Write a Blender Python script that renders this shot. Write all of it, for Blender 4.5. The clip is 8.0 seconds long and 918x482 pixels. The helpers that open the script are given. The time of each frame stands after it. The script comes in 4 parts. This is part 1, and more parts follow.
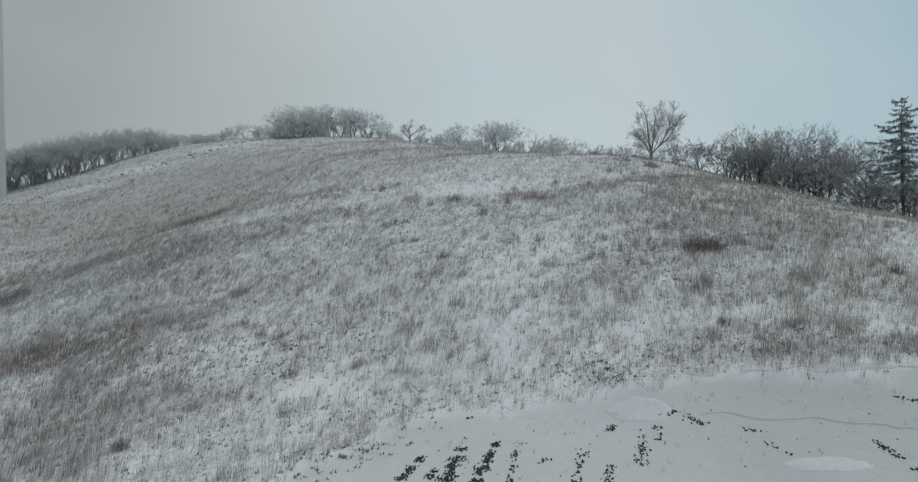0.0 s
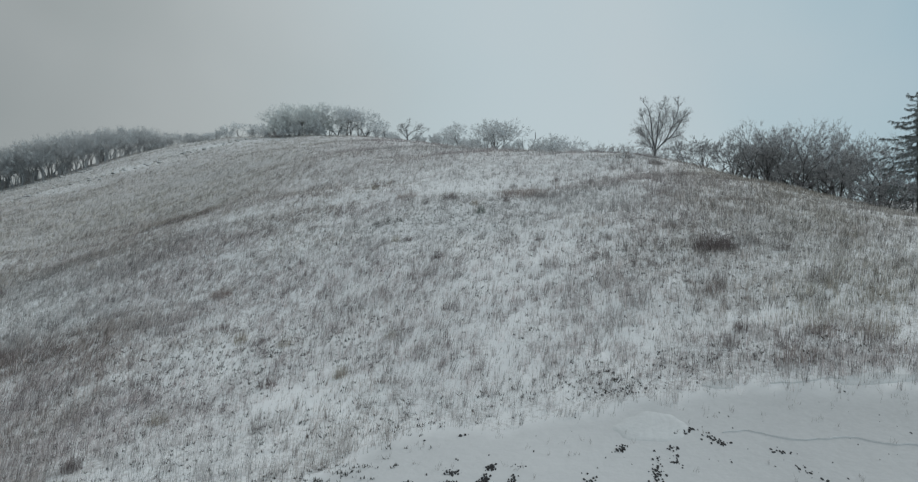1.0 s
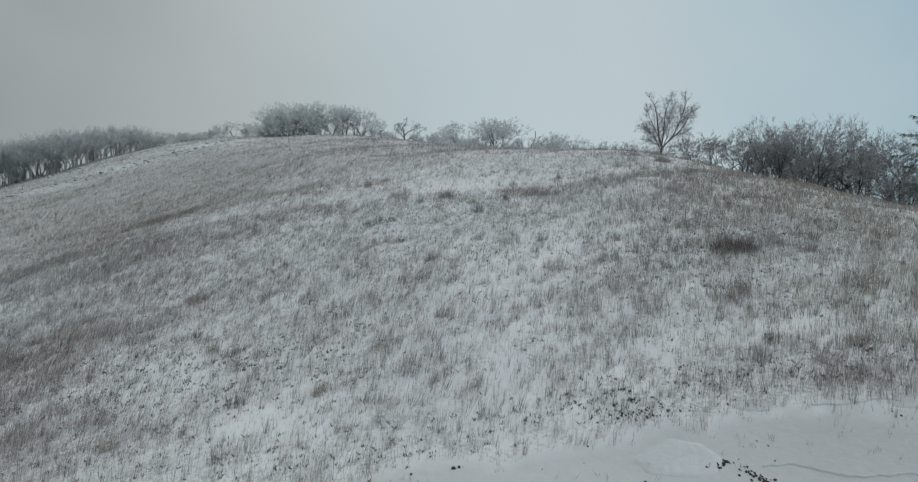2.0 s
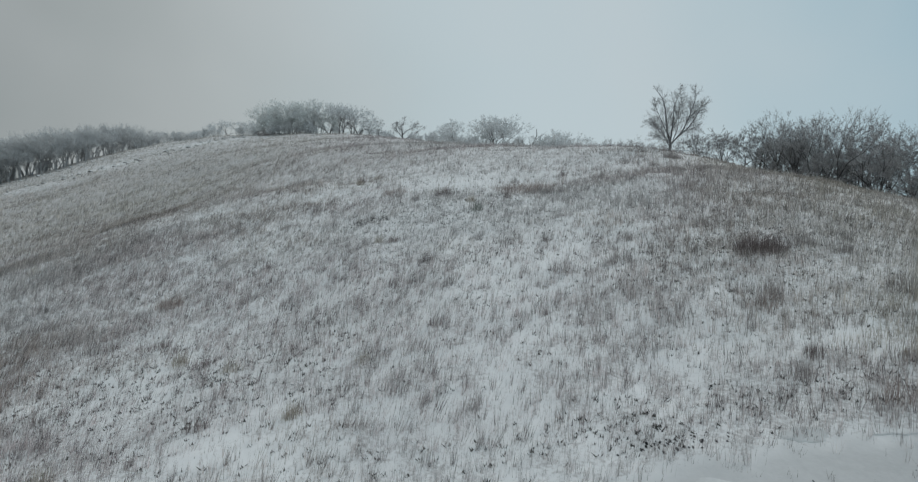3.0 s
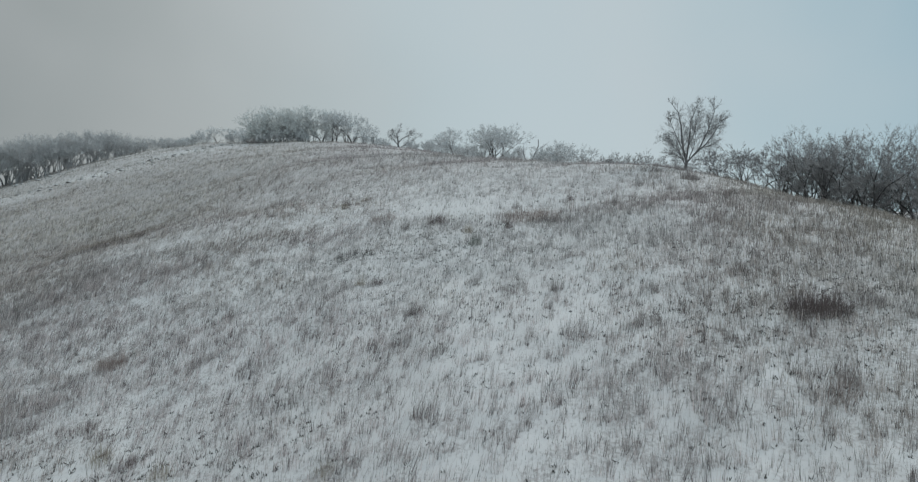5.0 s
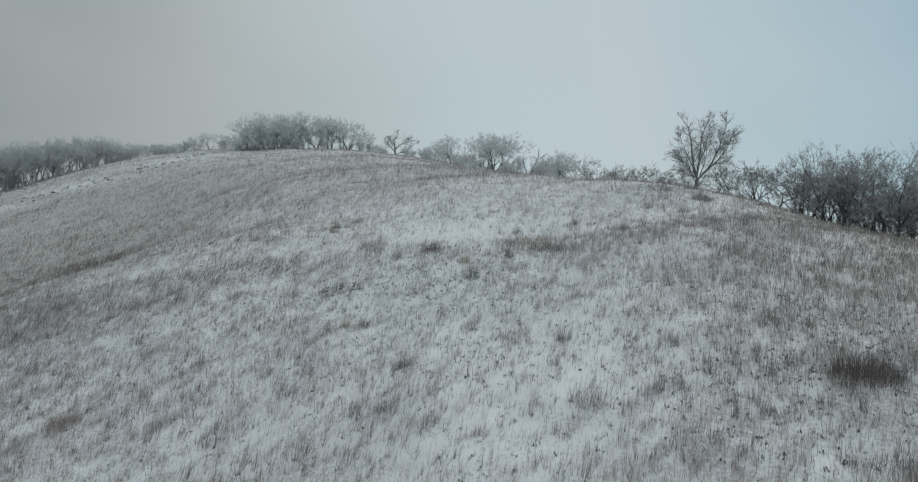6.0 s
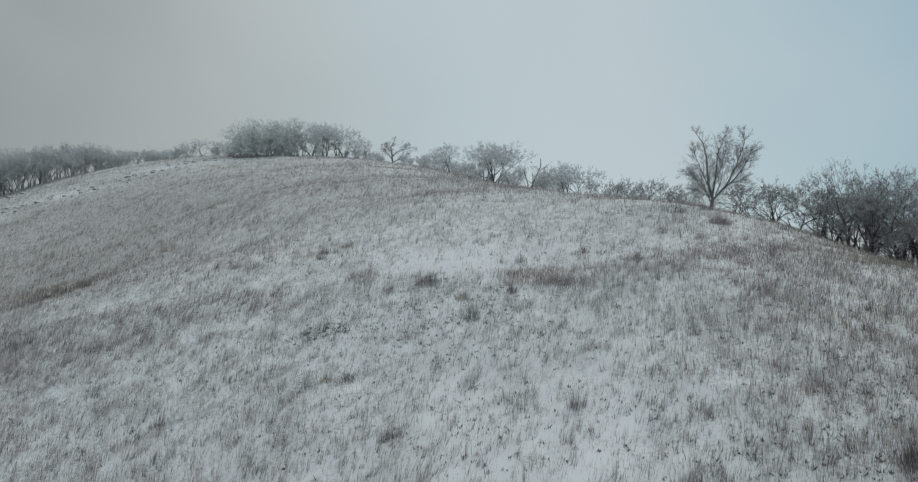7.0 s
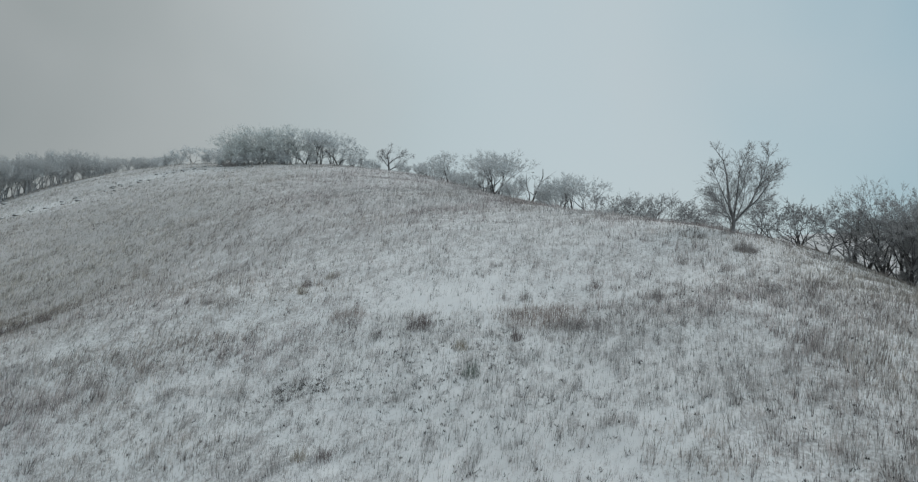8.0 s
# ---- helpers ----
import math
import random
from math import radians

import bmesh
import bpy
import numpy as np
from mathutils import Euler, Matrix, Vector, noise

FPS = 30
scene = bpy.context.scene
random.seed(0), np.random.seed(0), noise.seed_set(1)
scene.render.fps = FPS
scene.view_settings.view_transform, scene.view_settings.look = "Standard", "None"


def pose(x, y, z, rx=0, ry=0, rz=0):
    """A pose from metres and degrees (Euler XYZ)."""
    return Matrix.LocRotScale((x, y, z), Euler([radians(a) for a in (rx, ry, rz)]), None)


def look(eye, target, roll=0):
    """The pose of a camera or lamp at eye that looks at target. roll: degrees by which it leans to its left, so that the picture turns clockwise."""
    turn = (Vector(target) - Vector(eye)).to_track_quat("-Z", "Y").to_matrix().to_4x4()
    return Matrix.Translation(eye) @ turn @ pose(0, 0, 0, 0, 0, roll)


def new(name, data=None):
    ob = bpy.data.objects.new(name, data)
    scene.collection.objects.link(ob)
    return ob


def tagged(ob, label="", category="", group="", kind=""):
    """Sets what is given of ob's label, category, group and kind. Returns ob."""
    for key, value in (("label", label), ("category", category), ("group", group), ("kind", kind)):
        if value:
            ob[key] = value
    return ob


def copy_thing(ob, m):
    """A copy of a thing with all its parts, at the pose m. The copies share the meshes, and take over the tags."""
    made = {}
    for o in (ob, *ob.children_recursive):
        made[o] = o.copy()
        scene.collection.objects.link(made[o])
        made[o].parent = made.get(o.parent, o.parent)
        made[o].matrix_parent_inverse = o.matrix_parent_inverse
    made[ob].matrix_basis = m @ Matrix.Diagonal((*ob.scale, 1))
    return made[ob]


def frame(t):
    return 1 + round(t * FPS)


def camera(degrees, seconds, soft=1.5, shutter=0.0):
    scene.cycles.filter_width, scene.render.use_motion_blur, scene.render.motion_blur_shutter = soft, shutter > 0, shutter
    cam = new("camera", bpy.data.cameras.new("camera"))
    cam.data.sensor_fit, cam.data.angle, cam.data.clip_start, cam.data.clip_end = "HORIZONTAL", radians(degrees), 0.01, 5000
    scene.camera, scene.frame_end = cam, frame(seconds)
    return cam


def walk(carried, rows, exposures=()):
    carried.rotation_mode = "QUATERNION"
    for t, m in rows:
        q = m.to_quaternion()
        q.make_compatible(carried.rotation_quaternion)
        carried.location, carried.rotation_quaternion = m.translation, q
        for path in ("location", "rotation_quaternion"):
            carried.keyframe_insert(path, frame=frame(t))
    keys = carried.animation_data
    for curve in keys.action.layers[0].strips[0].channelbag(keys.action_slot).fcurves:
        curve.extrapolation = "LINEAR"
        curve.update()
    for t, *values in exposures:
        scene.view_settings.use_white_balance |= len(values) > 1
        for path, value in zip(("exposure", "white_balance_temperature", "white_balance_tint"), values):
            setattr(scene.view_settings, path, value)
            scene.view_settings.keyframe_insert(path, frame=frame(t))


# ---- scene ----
cam = camera(73.6, 8.0, soft=1.25)
PATH = [
    (0, (0.016, -0.019, 6.028), (0.011, 1.981, 6.034), -0.7),
    (0.5, (0.116, 0.958, 5.987), (0.114, 2.958, 5.995), -0.6),
    (1, (0.234, 2.143, 5.899), (0.232, 4.143, 5.91), -0.6),
    (1.5, (0.317, 3.489, 5.864), (0.318, 5.489, 5.878), -0.6),
    (3, (0.516, 7.706, 5.754), (0.519, 9.705, 5.778), -0.5),
    (3.5, (0.609, 8.981, 6.028), (0.611, 10.981, 6.051), -0.5),
    (4, (0.639, 10.104, 6.596), (0.642, 12.104, 6.622), -0.5),
    (5.5, (0.844, 13.731, 8.563), (0.853, 15.73, 8.595), -0.3),
    (6, (0.922, 15.216, 9.476), (0.933, 17.216, 9.51), -0.3),
    (6.5, (0.952, 16.85, 10.342), (0.965, 18.85, 10.379), -0.2),
    (7, (1.01, 18.449, 11.124), (1.024, 20.449, 11.163), -0.2),
    (7.5, (1.086, 20.299, 11.993), (1.101, 22.298, 12.034), -0.2),
    (8, (1.154, 22.171, 12.869), (1.17, 24.17, 12.912), -0.3),
]
walk(cam, [(t, look(eye, target, roll)) for t, eye, target, roll in PATH])

# ---- world: a high overcast, a fog bank to the west, thinner cloud to the east ----
world = bpy.data.worlds.new("overcast")
scene.world = world
world.use_nodes = True
wn, wl = world.node_tree.nodes, world.node_tree.links
wn.clear()
w_out = wn.new("ShaderNodeOutputWorld")
w_bg = wn.new("ShaderNodeBackground")
w_coord = wn.new("ShaderNodeTexCoord")
w_sep = wn.new("ShaderNodeSeparateXYZ")
wl.new(w_coord.outputs["Generated"], w_sep.inputs[0])
w_side = wn.new("ShaderNodeValToRGB")
w_side.color_ramp.interpolation = "B_SPLINE"
w_map = wn.new("ShaderNodeMapRange")
w_map.inputs[1].default_value, w_map.inputs[2].default_value = -1.0, 1.0
w_drift = wn.new("ShaderNodeTexNoise")
w_drift.inputs["Scale"].default_value, w_drift.inputs["Detail"].default_value = 1.6, 2.0
wl.new(w_coord.outputs["Generated"], w_drift.inputs["Vector"])
w_shift = wn.new("ShaderNodeMath")
w_shift.operation = "MULTIPLY_ADD"
wl.new(w_drift.outputs["Fac"], w_shift.inputs[0])
w_shift.inputs[1].default_value = 0.5
w_add = wn.new("ShaderNodeMath")
w_add.operation = "SUBTRACT"
wl.new(w_sep.outputs[0], w_add.inputs[0])
w_add.inputs[1].default_value = 0.25
wl.new(w_add.outputs[0], w_shift.inputs[2])
wl.new(w_shift.outputs[0], w_map.inputs[0])
wl.new(w_map.outputs[0], w_side.inputs[0])
ramp = w_side.color_ramp.elements
ramp[0].position, ramp[0].color = 0.20, (0.272, 0.298, 0.300, 1)
ramp[1].position, ramp[1].color = 0.83, (0.24, 0.39, 0.48, 1)
for at, col in ((0.36, (0.385, 0.425, 0.425, 1)), (0.50, (0.455, 0.550, 0.585, 1)), (0.64, (0.485, 0.558, 0.588, 1)), (0.74, (0.39, 0.51, 0.56, 1))):
    ramp.new(at).color = col
w_noise = wn.new("ShaderNodeTexNoise")
w_noise.inputs["Scale"].default_value, w_noise.inputs["Detail"].default_value = 2.2, 3.0
wl.new(w_coord.outputs["Generated"], w_noise.inputs["Vector"])
w_cloud = wn.new("ShaderNodeMix")
w_cloud.data_type = "RGBA"
w_fac = wn.new("ShaderNodeMapRange")
w_fac.inputs[1].default_value, w_fac.inputs[2].default_value, w_fac.inputs[4].default_value = 0.42, 0.75, 0.35
wl.new(w_noise.outputs["Fac"], w_fac.inputs[0])
wl.new(w_fac.outputs[0], w_cloud.inputs["Factor"])
wl.new(w_side.outputs["Color"], w_cloud.inputs["A"])
w_cloud.inputs["B"].default_value = (0.54, 0.56, 0.57, 1)
w_sky = wn.new("ShaderNodeTexSky")
w_sky.sky_type, w_sky.sun_disc = "NISHITA", False
w_sky.sun_elevation, w_sky.sun_rotation = radians(24), radians(60)
w_skymul = wn.new("ShaderNodeMix")
w_skymul.data_type, w_skymul.blend_type = "RGBA", "ADD"
w_skymul.inputs["Factor"].default_value = 0.004
wl.new(w_cloud.outputs["Result"], w_skymul.inputs["A"])
wl.new(w_sky.outputs["Color"], w_skymul.inputs["B"])
wl.new(w_skymul.outputs["Result"], w_bg.inputs["Color"])
w_bg.inputs["Strength"].default_value = 1.0
wl.new(w_bg.outputs[0], w_out.inputs[0])

sun = new("sun", bpy.data.lights.new("sun", "SUN"))
sun.data.energy, sun.data.angle, sun.data.color = 1.1, radians(30), (1.0, 0.95, 0.91)
sun.matrix_world = look((60, 35, 45), (0, 0, 0))


# ---- materials ----
def material(name, colours, scale, rough=0.8, bump=0.0, bump_scale=None, random_mix=0.0, stretch=(1, 1, 1)):
    """A noisy surface between two colours, varied at two scales."""
    m = bpy.data.materials.new(name)
    m.use_nodes = True
    n, l = m.node_tree.nodes, m.node_tree.links
    b = n["Principled BSDF"]
    b.inputs["Roughness"].default_value = rough
    b.inputs["Specular IOR Level"].default_value = 0.25
    co = n.new("ShaderNodeTexCoord")
    mp = n.new("ShaderNodeMapping")
    mp.inputs["Scale"].default_value = stretch
    l.new(co.outputs["Object"], mp.inputs[0])
    n1, n2 = n.new("ShaderNodeTexNoise"), n.new("ShaderNodeTexNoise")
    for node, k, d in ((n1, scale, 3), (n2, scale * 7.3, 4)):
        node.inputs["Scale"].default_value, node.inputs["Detail"].default_value = k, d
        l.new(mp.outputs[0], node.inputs["Vector"])
    mean = n.new("ShaderNodeMath")
    mean.operation = "ADD"
    l.new(n1.outputs["Fac"], mean.inputs[0])
    l.new(n2.outputs["Fac"], mean.inputs[1])
    rng = n.new("ShaderNodeMapRange")
    rng.inputs[1].default_value, rng.inputs[2].default_value = 0.7, 1.3
    l.new(mean.outputs[0], rng.inputs[0])
    mix = n.new("ShaderNodeMix")
    mix.data_type = "RGBA"
    mix.inputs["A"].default_value, mix.inputs["B"].default_value = (*colours[0], 1), (*colours[1], 1)
    fac = rng.outputs[0]
    if random_mix:
        geo = n.new("ShaderNodeNewGeometry")
        blend = n.new("ShaderNodeMix")
        blend.inputs[0].default_value = random_mix
        l.new(fac, blend.inputs[2])
        l.new(geo.outputs["Random Per Island"], blend.inputs[3])
        fac = blend.outputs[0]
    l.new(fac, mix.inputs["Factor"])
    l.new(mix.outputs["Result"], b.inputs["Base Color"])
    if bump:
        bp = n.new("ShaderNodeBump")
        bp.inputs["Strength"].default_value, bp.inputs["Distance"].default_value = bump, 0.05
        nb = n.new("ShaderNodeTexNoise")
        nb.inputs["Scale"].default_value, nb.inputs["Detail"].default_value = bump_scale or scale * 3, 5
        l.new(mp.outputs[0], nb.inputs["Vector"])
        l.new(nb.outputs["Fac"], bp.inputs["Height"])
        l.new(bp.outputs[0], b.inputs["Normal"])
    return m


def ground_material():
    """Snow over flattened dry grass: the litter shows where the grass stands thick."""
    m = material("snow_ground", ((0.84, 0.842, 0.85), (0.915, 0.912, 0.915)), 0.35, 0.75, 0.5, 2.5)
    n, l = m.node_tree.nodes, m.node_tree.links
    b = n["Principled BSDF"]
    snow = b.inputs["Base Color"].links[0].from_socket
    at = n.new("ShaderNodeAttribute")
    at.attribute_name = "cover"
    co = n.new("ShaderNodeTexCoord")
    fine, wide = n.new("ShaderNodeTexNoise"), n.new("ShaderNodeTexNoise")
    for node, k, d in ((fine, 8.0, 6), (wide, 0.9, 5)):
        node.inputs["Scale"].default_value, node.inputs["Detail"].default_value = k, d
        node.inputs["Roughness"].default_value = 0.65
        l.new(co.outputs["Object"], node.inputs["Vector"])
    s1 = n.new("ShaderNodeMath")
    s1.operation = "MULTIPLY_ADD"
    l.new(wide.outputs["Fac"], s1.inputs[0])
    s1.inputs[1].default_value = 0.5
    l.new(fine.outputs["Fac"], s1.inputs[2])
    s2 = n.new("ShaderNodeMath")
    s2.operation = "MULTIPLY_ADD"
    l.new(at.outputs["Fac"], s2.inputs[0])
    s2.inputs[1].default_value = 0.52
    l.new(s1.outputs[0], s2.inputs[2])
    rng = n.new("ShaderNodeMapRange")
    rng.inputs[1].default_value, rng.inputs[2].default_value = 0.95, 1.14
    rng.inputs[4].default_value = 0.58
    l.new(s2.outputs[0], rng.inputs[0])
    cov = n.new("ShaderNodeMath")
    cov.operation = "MULTIPLY"
    l.new(rng.outputs[0], cov.inputs[0])
    edge = n.new("ShaderNodeMapRange")
    edge.inputs[2].default_value = 0.35
    l.new(at.outputs["Fac"], edge.inputs[0])
    l.new(edge.outputs[0], cov.inputs[1])
    mix = n.new("ShaderNodeMix")
    mix.data_type = "RGBA"
    l.new(cov.outputs[0], mix.inputs["Factor"])
    thin = n.new("ShaderNodeMix")
    thin.data_type = "RGBA"
    yard_grey = n.new("ShaderNodeAttribute")
    yard_grey.attribute_name = "yard_grey"
    l.new(yard_grey.outputs["Fac"], thin.inputs["Factor"])
    packed = n.new("ShaderNodeMix")
    packed.data_type = "RGBA"
    l.new(s1.outputs[0], packed.inputs["Factor"])
    packed.inputs["A"].default_value, packed.inputs["B"].default_value = (0.42, 0.425, 0.43, 1), (0.55, 0.555, 0.56, 1)
    l.new(packed.outputs["Result"], thin.inputs["B"])
    l.new(snow, thin.inputs["A"])
    l.new(thin.outputs["Result"], mix.inputs["A"])
    mix.inputs["B"].default_value = (0.365, 0.338, 0.33, 1)
    l.new(mix.outputs["Result"], b.inputs["Base Color"])
    return m


def grass_material():
    m = bpy.data.materials.new("dry_grass")
    m.use_nodes = True
    n, l = m.node_tree.nodes, m.node_tree.links
    b = n["Principled BSDF"]
    b.inputs["Roughness"].default_value = 0.75
    b.inputs["Specular IOR Level"].default_value = 0.2
    at = n.new("ShaderNodeAttribute")
    at.attribute_name = "tint"
    geo = n.new("ShaderNodeNewGeometry")
    hsv = n.new("ShaderNodeHueSaturation")
    rng = n.new("ShaderNodeMapRange")
    rng.inputs[3].default_value, rng.inputs[4].default_value = 0.5, 1.3
    l.new(geo.outputs["Random Per Island"], rng.inputs[0])
    l.new(rng.outputs[0], hsv.inputs["Value"])
    l.new(at.outputs["Color"], hsv.inputs["Color"])
    l.new(hsv.outputs[0], b.inputs["Base Color"])
    return m


SNOW_GROUND = ground_material()
GRASS = grass_material()
SNOW = material("wind_packed_snow", ((0.60, 0.61, 0.615), (0.69, 0.70, 0.705)), 0.9, 0.7, 0.4, 5)
FROSTBARK = material("frosted_bark", ((0.08, 0.076, 0.075), (0.30, 0.305, 0.31)), 2.2, 0.9, 0.6, 12, stretch=(1, 1, 0.4))
BARK = material("dark_bark", ((0.045, 0.043, 0.043), (0.14, 0.135, 0.132)), 3, 0.9, 0.6, 14)
TWIG = material("frosted_twig", ((0.26, 0.253, 0.256), (0.54, 0.545, 0.55)), 0.8, 0.85, random_mix=0.5)
# the far wood's rime, with distance haze painted into twig and bark colours
WOODTWIG = material("hoar_hazed_twig", ((0.48, 0.495, 0.50), (0.70, 0.71, 0.715)), 0.8, 0.85, random_mix=0.4)
WOODBARK = material("hazed_wood_bark", ((0.26, 0.265, 0.27), (0.46, 0.47, 0.475)), 1.5, 0.9, 0.4, 9)
HEDGETWIG = material("green_grey_rimed_twig", ((0.64, 0.67, 0.665), (0.84, 0.86, 0.855)), 0.8, 0.85, random_mix=0.4)
# real frost on the crest growth, paled further to put haze in the colour
RIMEHAZE = material("rimed_hazed_twig", ((0.60, 0.62, 0.63), (0.84, 0.86, 0.87)), 0.8, 0.85, random_mix=0.4)
RIMEHAZEBARK = material("rimed_hazed_bark", ((0.24, 0.25, 0.25), (0.44, 0.455, 0.46)), 1.5, 0.9, 0.4, 9)
NEEDLE = material("frosted_needles", ((0.10, 0.115, 0.11), (0.33, 0.35, 0.35)), 1.2, 0.8, random_mix=0.6)
REDTWIG = material("russet_twig", ((0.135, 0.107, 0.105), (0.29, 0.25, 0.244)), 2.0, 0.85, random_mix=0.6)
RUSSETGRASS = material("russet_grass", ((0.30, 0.24, 0.222), (0.51, 0.445, 0.42)), 1.5, 0.8, random_mix=0.6)
STRAW = material("straw_stems", ((0.32, 0.28, 0.23), (0.56, 0.52, 0.45)), 1.5, 0.8, random_mix=0.6)
GREYSTEM = material("grey_stems", ((0.24, 0.22, 0.212), (0.46, 0.435, 0.43)), 1.5, 0.8, random_mix=0.6)
GREENSTEM = material("green_grey_stems", ((0.14, 0.165, 0.14), (0.3, 0.34, 0.31)), 1.5, 0.8, random_mix=0.6)
WEED = material("withered_weed", ((0.035, 0.038, 0.035), (0.13, 0.13, 0.115)), 2.0, 0.8, random_mix=0.7)
SOIL = material("frozen_soil", ((0.018, 0.018, 0.019), (0.10, 0.10, 0.104)), 5, 0.9, 0.8, 30, random_mix=0.6)
ROCK = material("lichen_rock", ((0.10, 0.10, 0.10), (0.26, 0.26, 0.25)), 2.5, 0.9, 0.7, 12)
STEEL = material("pale_painted_steel", ((0.33, 0.35, 0.35), (0.40, 0.42, 0.42)), 0.25, 0.45, 0.05, 2, stretch=(1, 1, 0.15))
DARKSTEEL = material("grey_steel", ((0.22, 0.23, 0.23), (0.32, 0.33, 0.33)), 1.0, 0.5)
CONCRETE = material("snowy_concrete", ((0.35, 0.35, 0.34), (0.55, 0.55, 0.55)), 1.0, 0.9, 0.5, 6)


# ---- terrain ----
def lattice(ix, iy, seed):
    h = (ix.astype(np.int64) * 374761393 + iy.astype(np.int64) * 668265263 + seed * 974634777) & 0xFFFFFFFF
    h = ((h ^ (h >> 13)) * 1274126177) & 0xFFFFFFFF
    return ((h ^ (h >> 16)) & 0xFFFFFF) / float(0xFFFFFF)


def vnoise(x, y, size, seed):
    """Smooth noise from 0 to 1 with features about size metres across."""
    x, y = np.asarray(x, float) / size, np.asarray(y, float) / size
    ix, iy = np.floor(x), np.floor(y)
    fx, fy = x - ix, y - iy
    fx, fy = fx * fx * (3 - 2 * fx), fy * fy * (3 - 2 * fy)
    a, b = lattice(ix, iy, seed), lattice(ix + 1, iy, seed)
    c, d = lattice(ix, iy + 1, seed), lattice(ix + 1, iy + 1, seed)
    return (a * (1 - fx) + b * fx) * (1 - fy) + (c * (1 - fx) + d * fx) * fy


def ease(v, lo, hi):
    u = np.clip((v - lo) / (hi - lo), 0, 1)
    return u * u * (3 - 2 * u)


# swells of the hill, 35 m apart, south to north; heights in metres, each 31 m wide
SWELLS = np.array([
    [-0.6, -2.8, -2.6, 4.6, 3.0, -3.1, 1.0, 4.4],
    [1.1, 0.4, -3.2, -3.0, -3.5, -5.2, -0.4, 1.3],
    [0.3, 4.1, 1.4, -2.6, 6.3, 8.3, -2.3, -6.4],
    [-1.8, 0.4, 1.3, 3.0, 5.1, 3.3, -8.5, -12.5],
    [4.9, 0.8, 4.4, 6.8, 6.0, 0.6, -6.5, -11.4],
    [3.0, 3.9, 12.5, 6.6, 9.1, 3.9, -0.8, -6.7],
    [1.1, 5.4, 7.1, 0.7, 4.7, -0.4, 1.3, 0.4],
    [7.7, 9.1, 4.5, 4.2, 4.8, -4.0, 3.1, 8.9],
])
SWELL_X, SWELL_Y = -135 + 35 * np.arange(8), -20 + 35 * np.arange(8)
# smaller shoulders and hollows of the near slope, south to north, each about 10 m wide
SHOULDERS = np.array([
    [0.0, -0.2, -0.2, -0.25, 0.3, 0.35],
    [-0.15, -0.35, -0.2, 0.3, 0.5, 0.9],
    [0.05, 0.35, 0.15, -0.35, 0.2, 0.35],
    [0.65, 0.95, 0.45, -0.6, -0.05, -0.15],
    [-0.15, 0.1, 0.1, -0.15, 0.15, 0.05],
    [-0.2, 1.05, 0.35, 0.0, -0.05, -0.1],
    [0.45, 0.35, 0.05, 0.0, 0.0, 0.0],
])
SHOULDER_X, SHOULDER_Y = np.array([-32, -20, -8, 4, 16, 27]), np.array([24, 34, 44, 54, 64, 78, 95])
SHOULDER_DEEP = np.array([8.5, 8.5, 8.5, 8.5, 9.5, 13, 13])


def yard_edge(x, y):
    """How far north of the open yard a place lies."""
    e = np.interp(x, [-22, -12, -8, -6.2, -5.3, -4.4, -3.5, -2, -0.6, 1.5, 3, 5, 6.6, 8.4, 17, 45, 60], [-70, -12, 8, 15, 17.3, 18.6, 19.4, 20.6, 21.2, 21.1, 21.6, 21.9, 22.2, 22.2, 21.7, 21, 2])
    return y - e + 1.4 * (vnoise(x, y, 2.2, 5) - 0.5) + 0.8 * (vnoise(x, y, 0.7, 6) - 0.5)


def ground_z(x, y):
    x, y = np.asarray(x, float), np.asarray(y, float)
    ex = np.exp(-((x[..., None] - SWELL_X) ** 2) / (2 * 31.0 ** 2))
    ey = np.exp(-((y[..., None] - SWELL_Y) ** 2) / (2 * 31.0 ** 2))
    z = ((ey @ SWELLS) * ex).sum(-1)
    ex = np.exp(-((x[..., None] - SHOULDER_X) / 10.0) ** 2)
    ey = np.exp(-((y[..., None] - SHOULDER_Y) / SHOULDER_DEEP) ** 2)
    z = z + ((ey @ SHOULDERS) * ex).sum(-1)
    z = z + 20 * np.exp(-((x - 172) / 62) ** 2 - ((y - 250) / 55) ** 2) * (0.9 + 0.2 * vnoise(x, y, 24, 8))
    z = z + 0.5 * np.exp(-((x - 20) / 10) ** 2 - ((y - 62) / 7) ** 2) - 0.9 * np.exp(-((x - 31) / 7) ** 2 - ((y - 56) / 7) ** 2) - 0.75 * np.exp(-((x - 38) / 6) ** 2 - ((y - 47) / 7) ** 2)
    along, across = 0.69 * (x + 25.4) + 0.72 * (y - 59.2), 0.69 * (y - 59.2) - 0.72 * (x + 25.4)
    z = z + 0.32 * np.exp(-(along / 3.4) ** 2) * ease(across, -0.3, 0.3) * np.exp(-np.maximum(across, 0) / 2.5)
    calm = 0.25 + 0.75 * ease(yard_edge(x, y), -1, 3)
    rough = 0.5 * (vnoise(x, y, 7, 1) - 0.5) + 0.22 * (vnoise(x, y, 2.3, 2) - 0.5) + 0.10 * (vnoise(x, y, 0.8, 3) - 0.5)
    return z + calm * rough


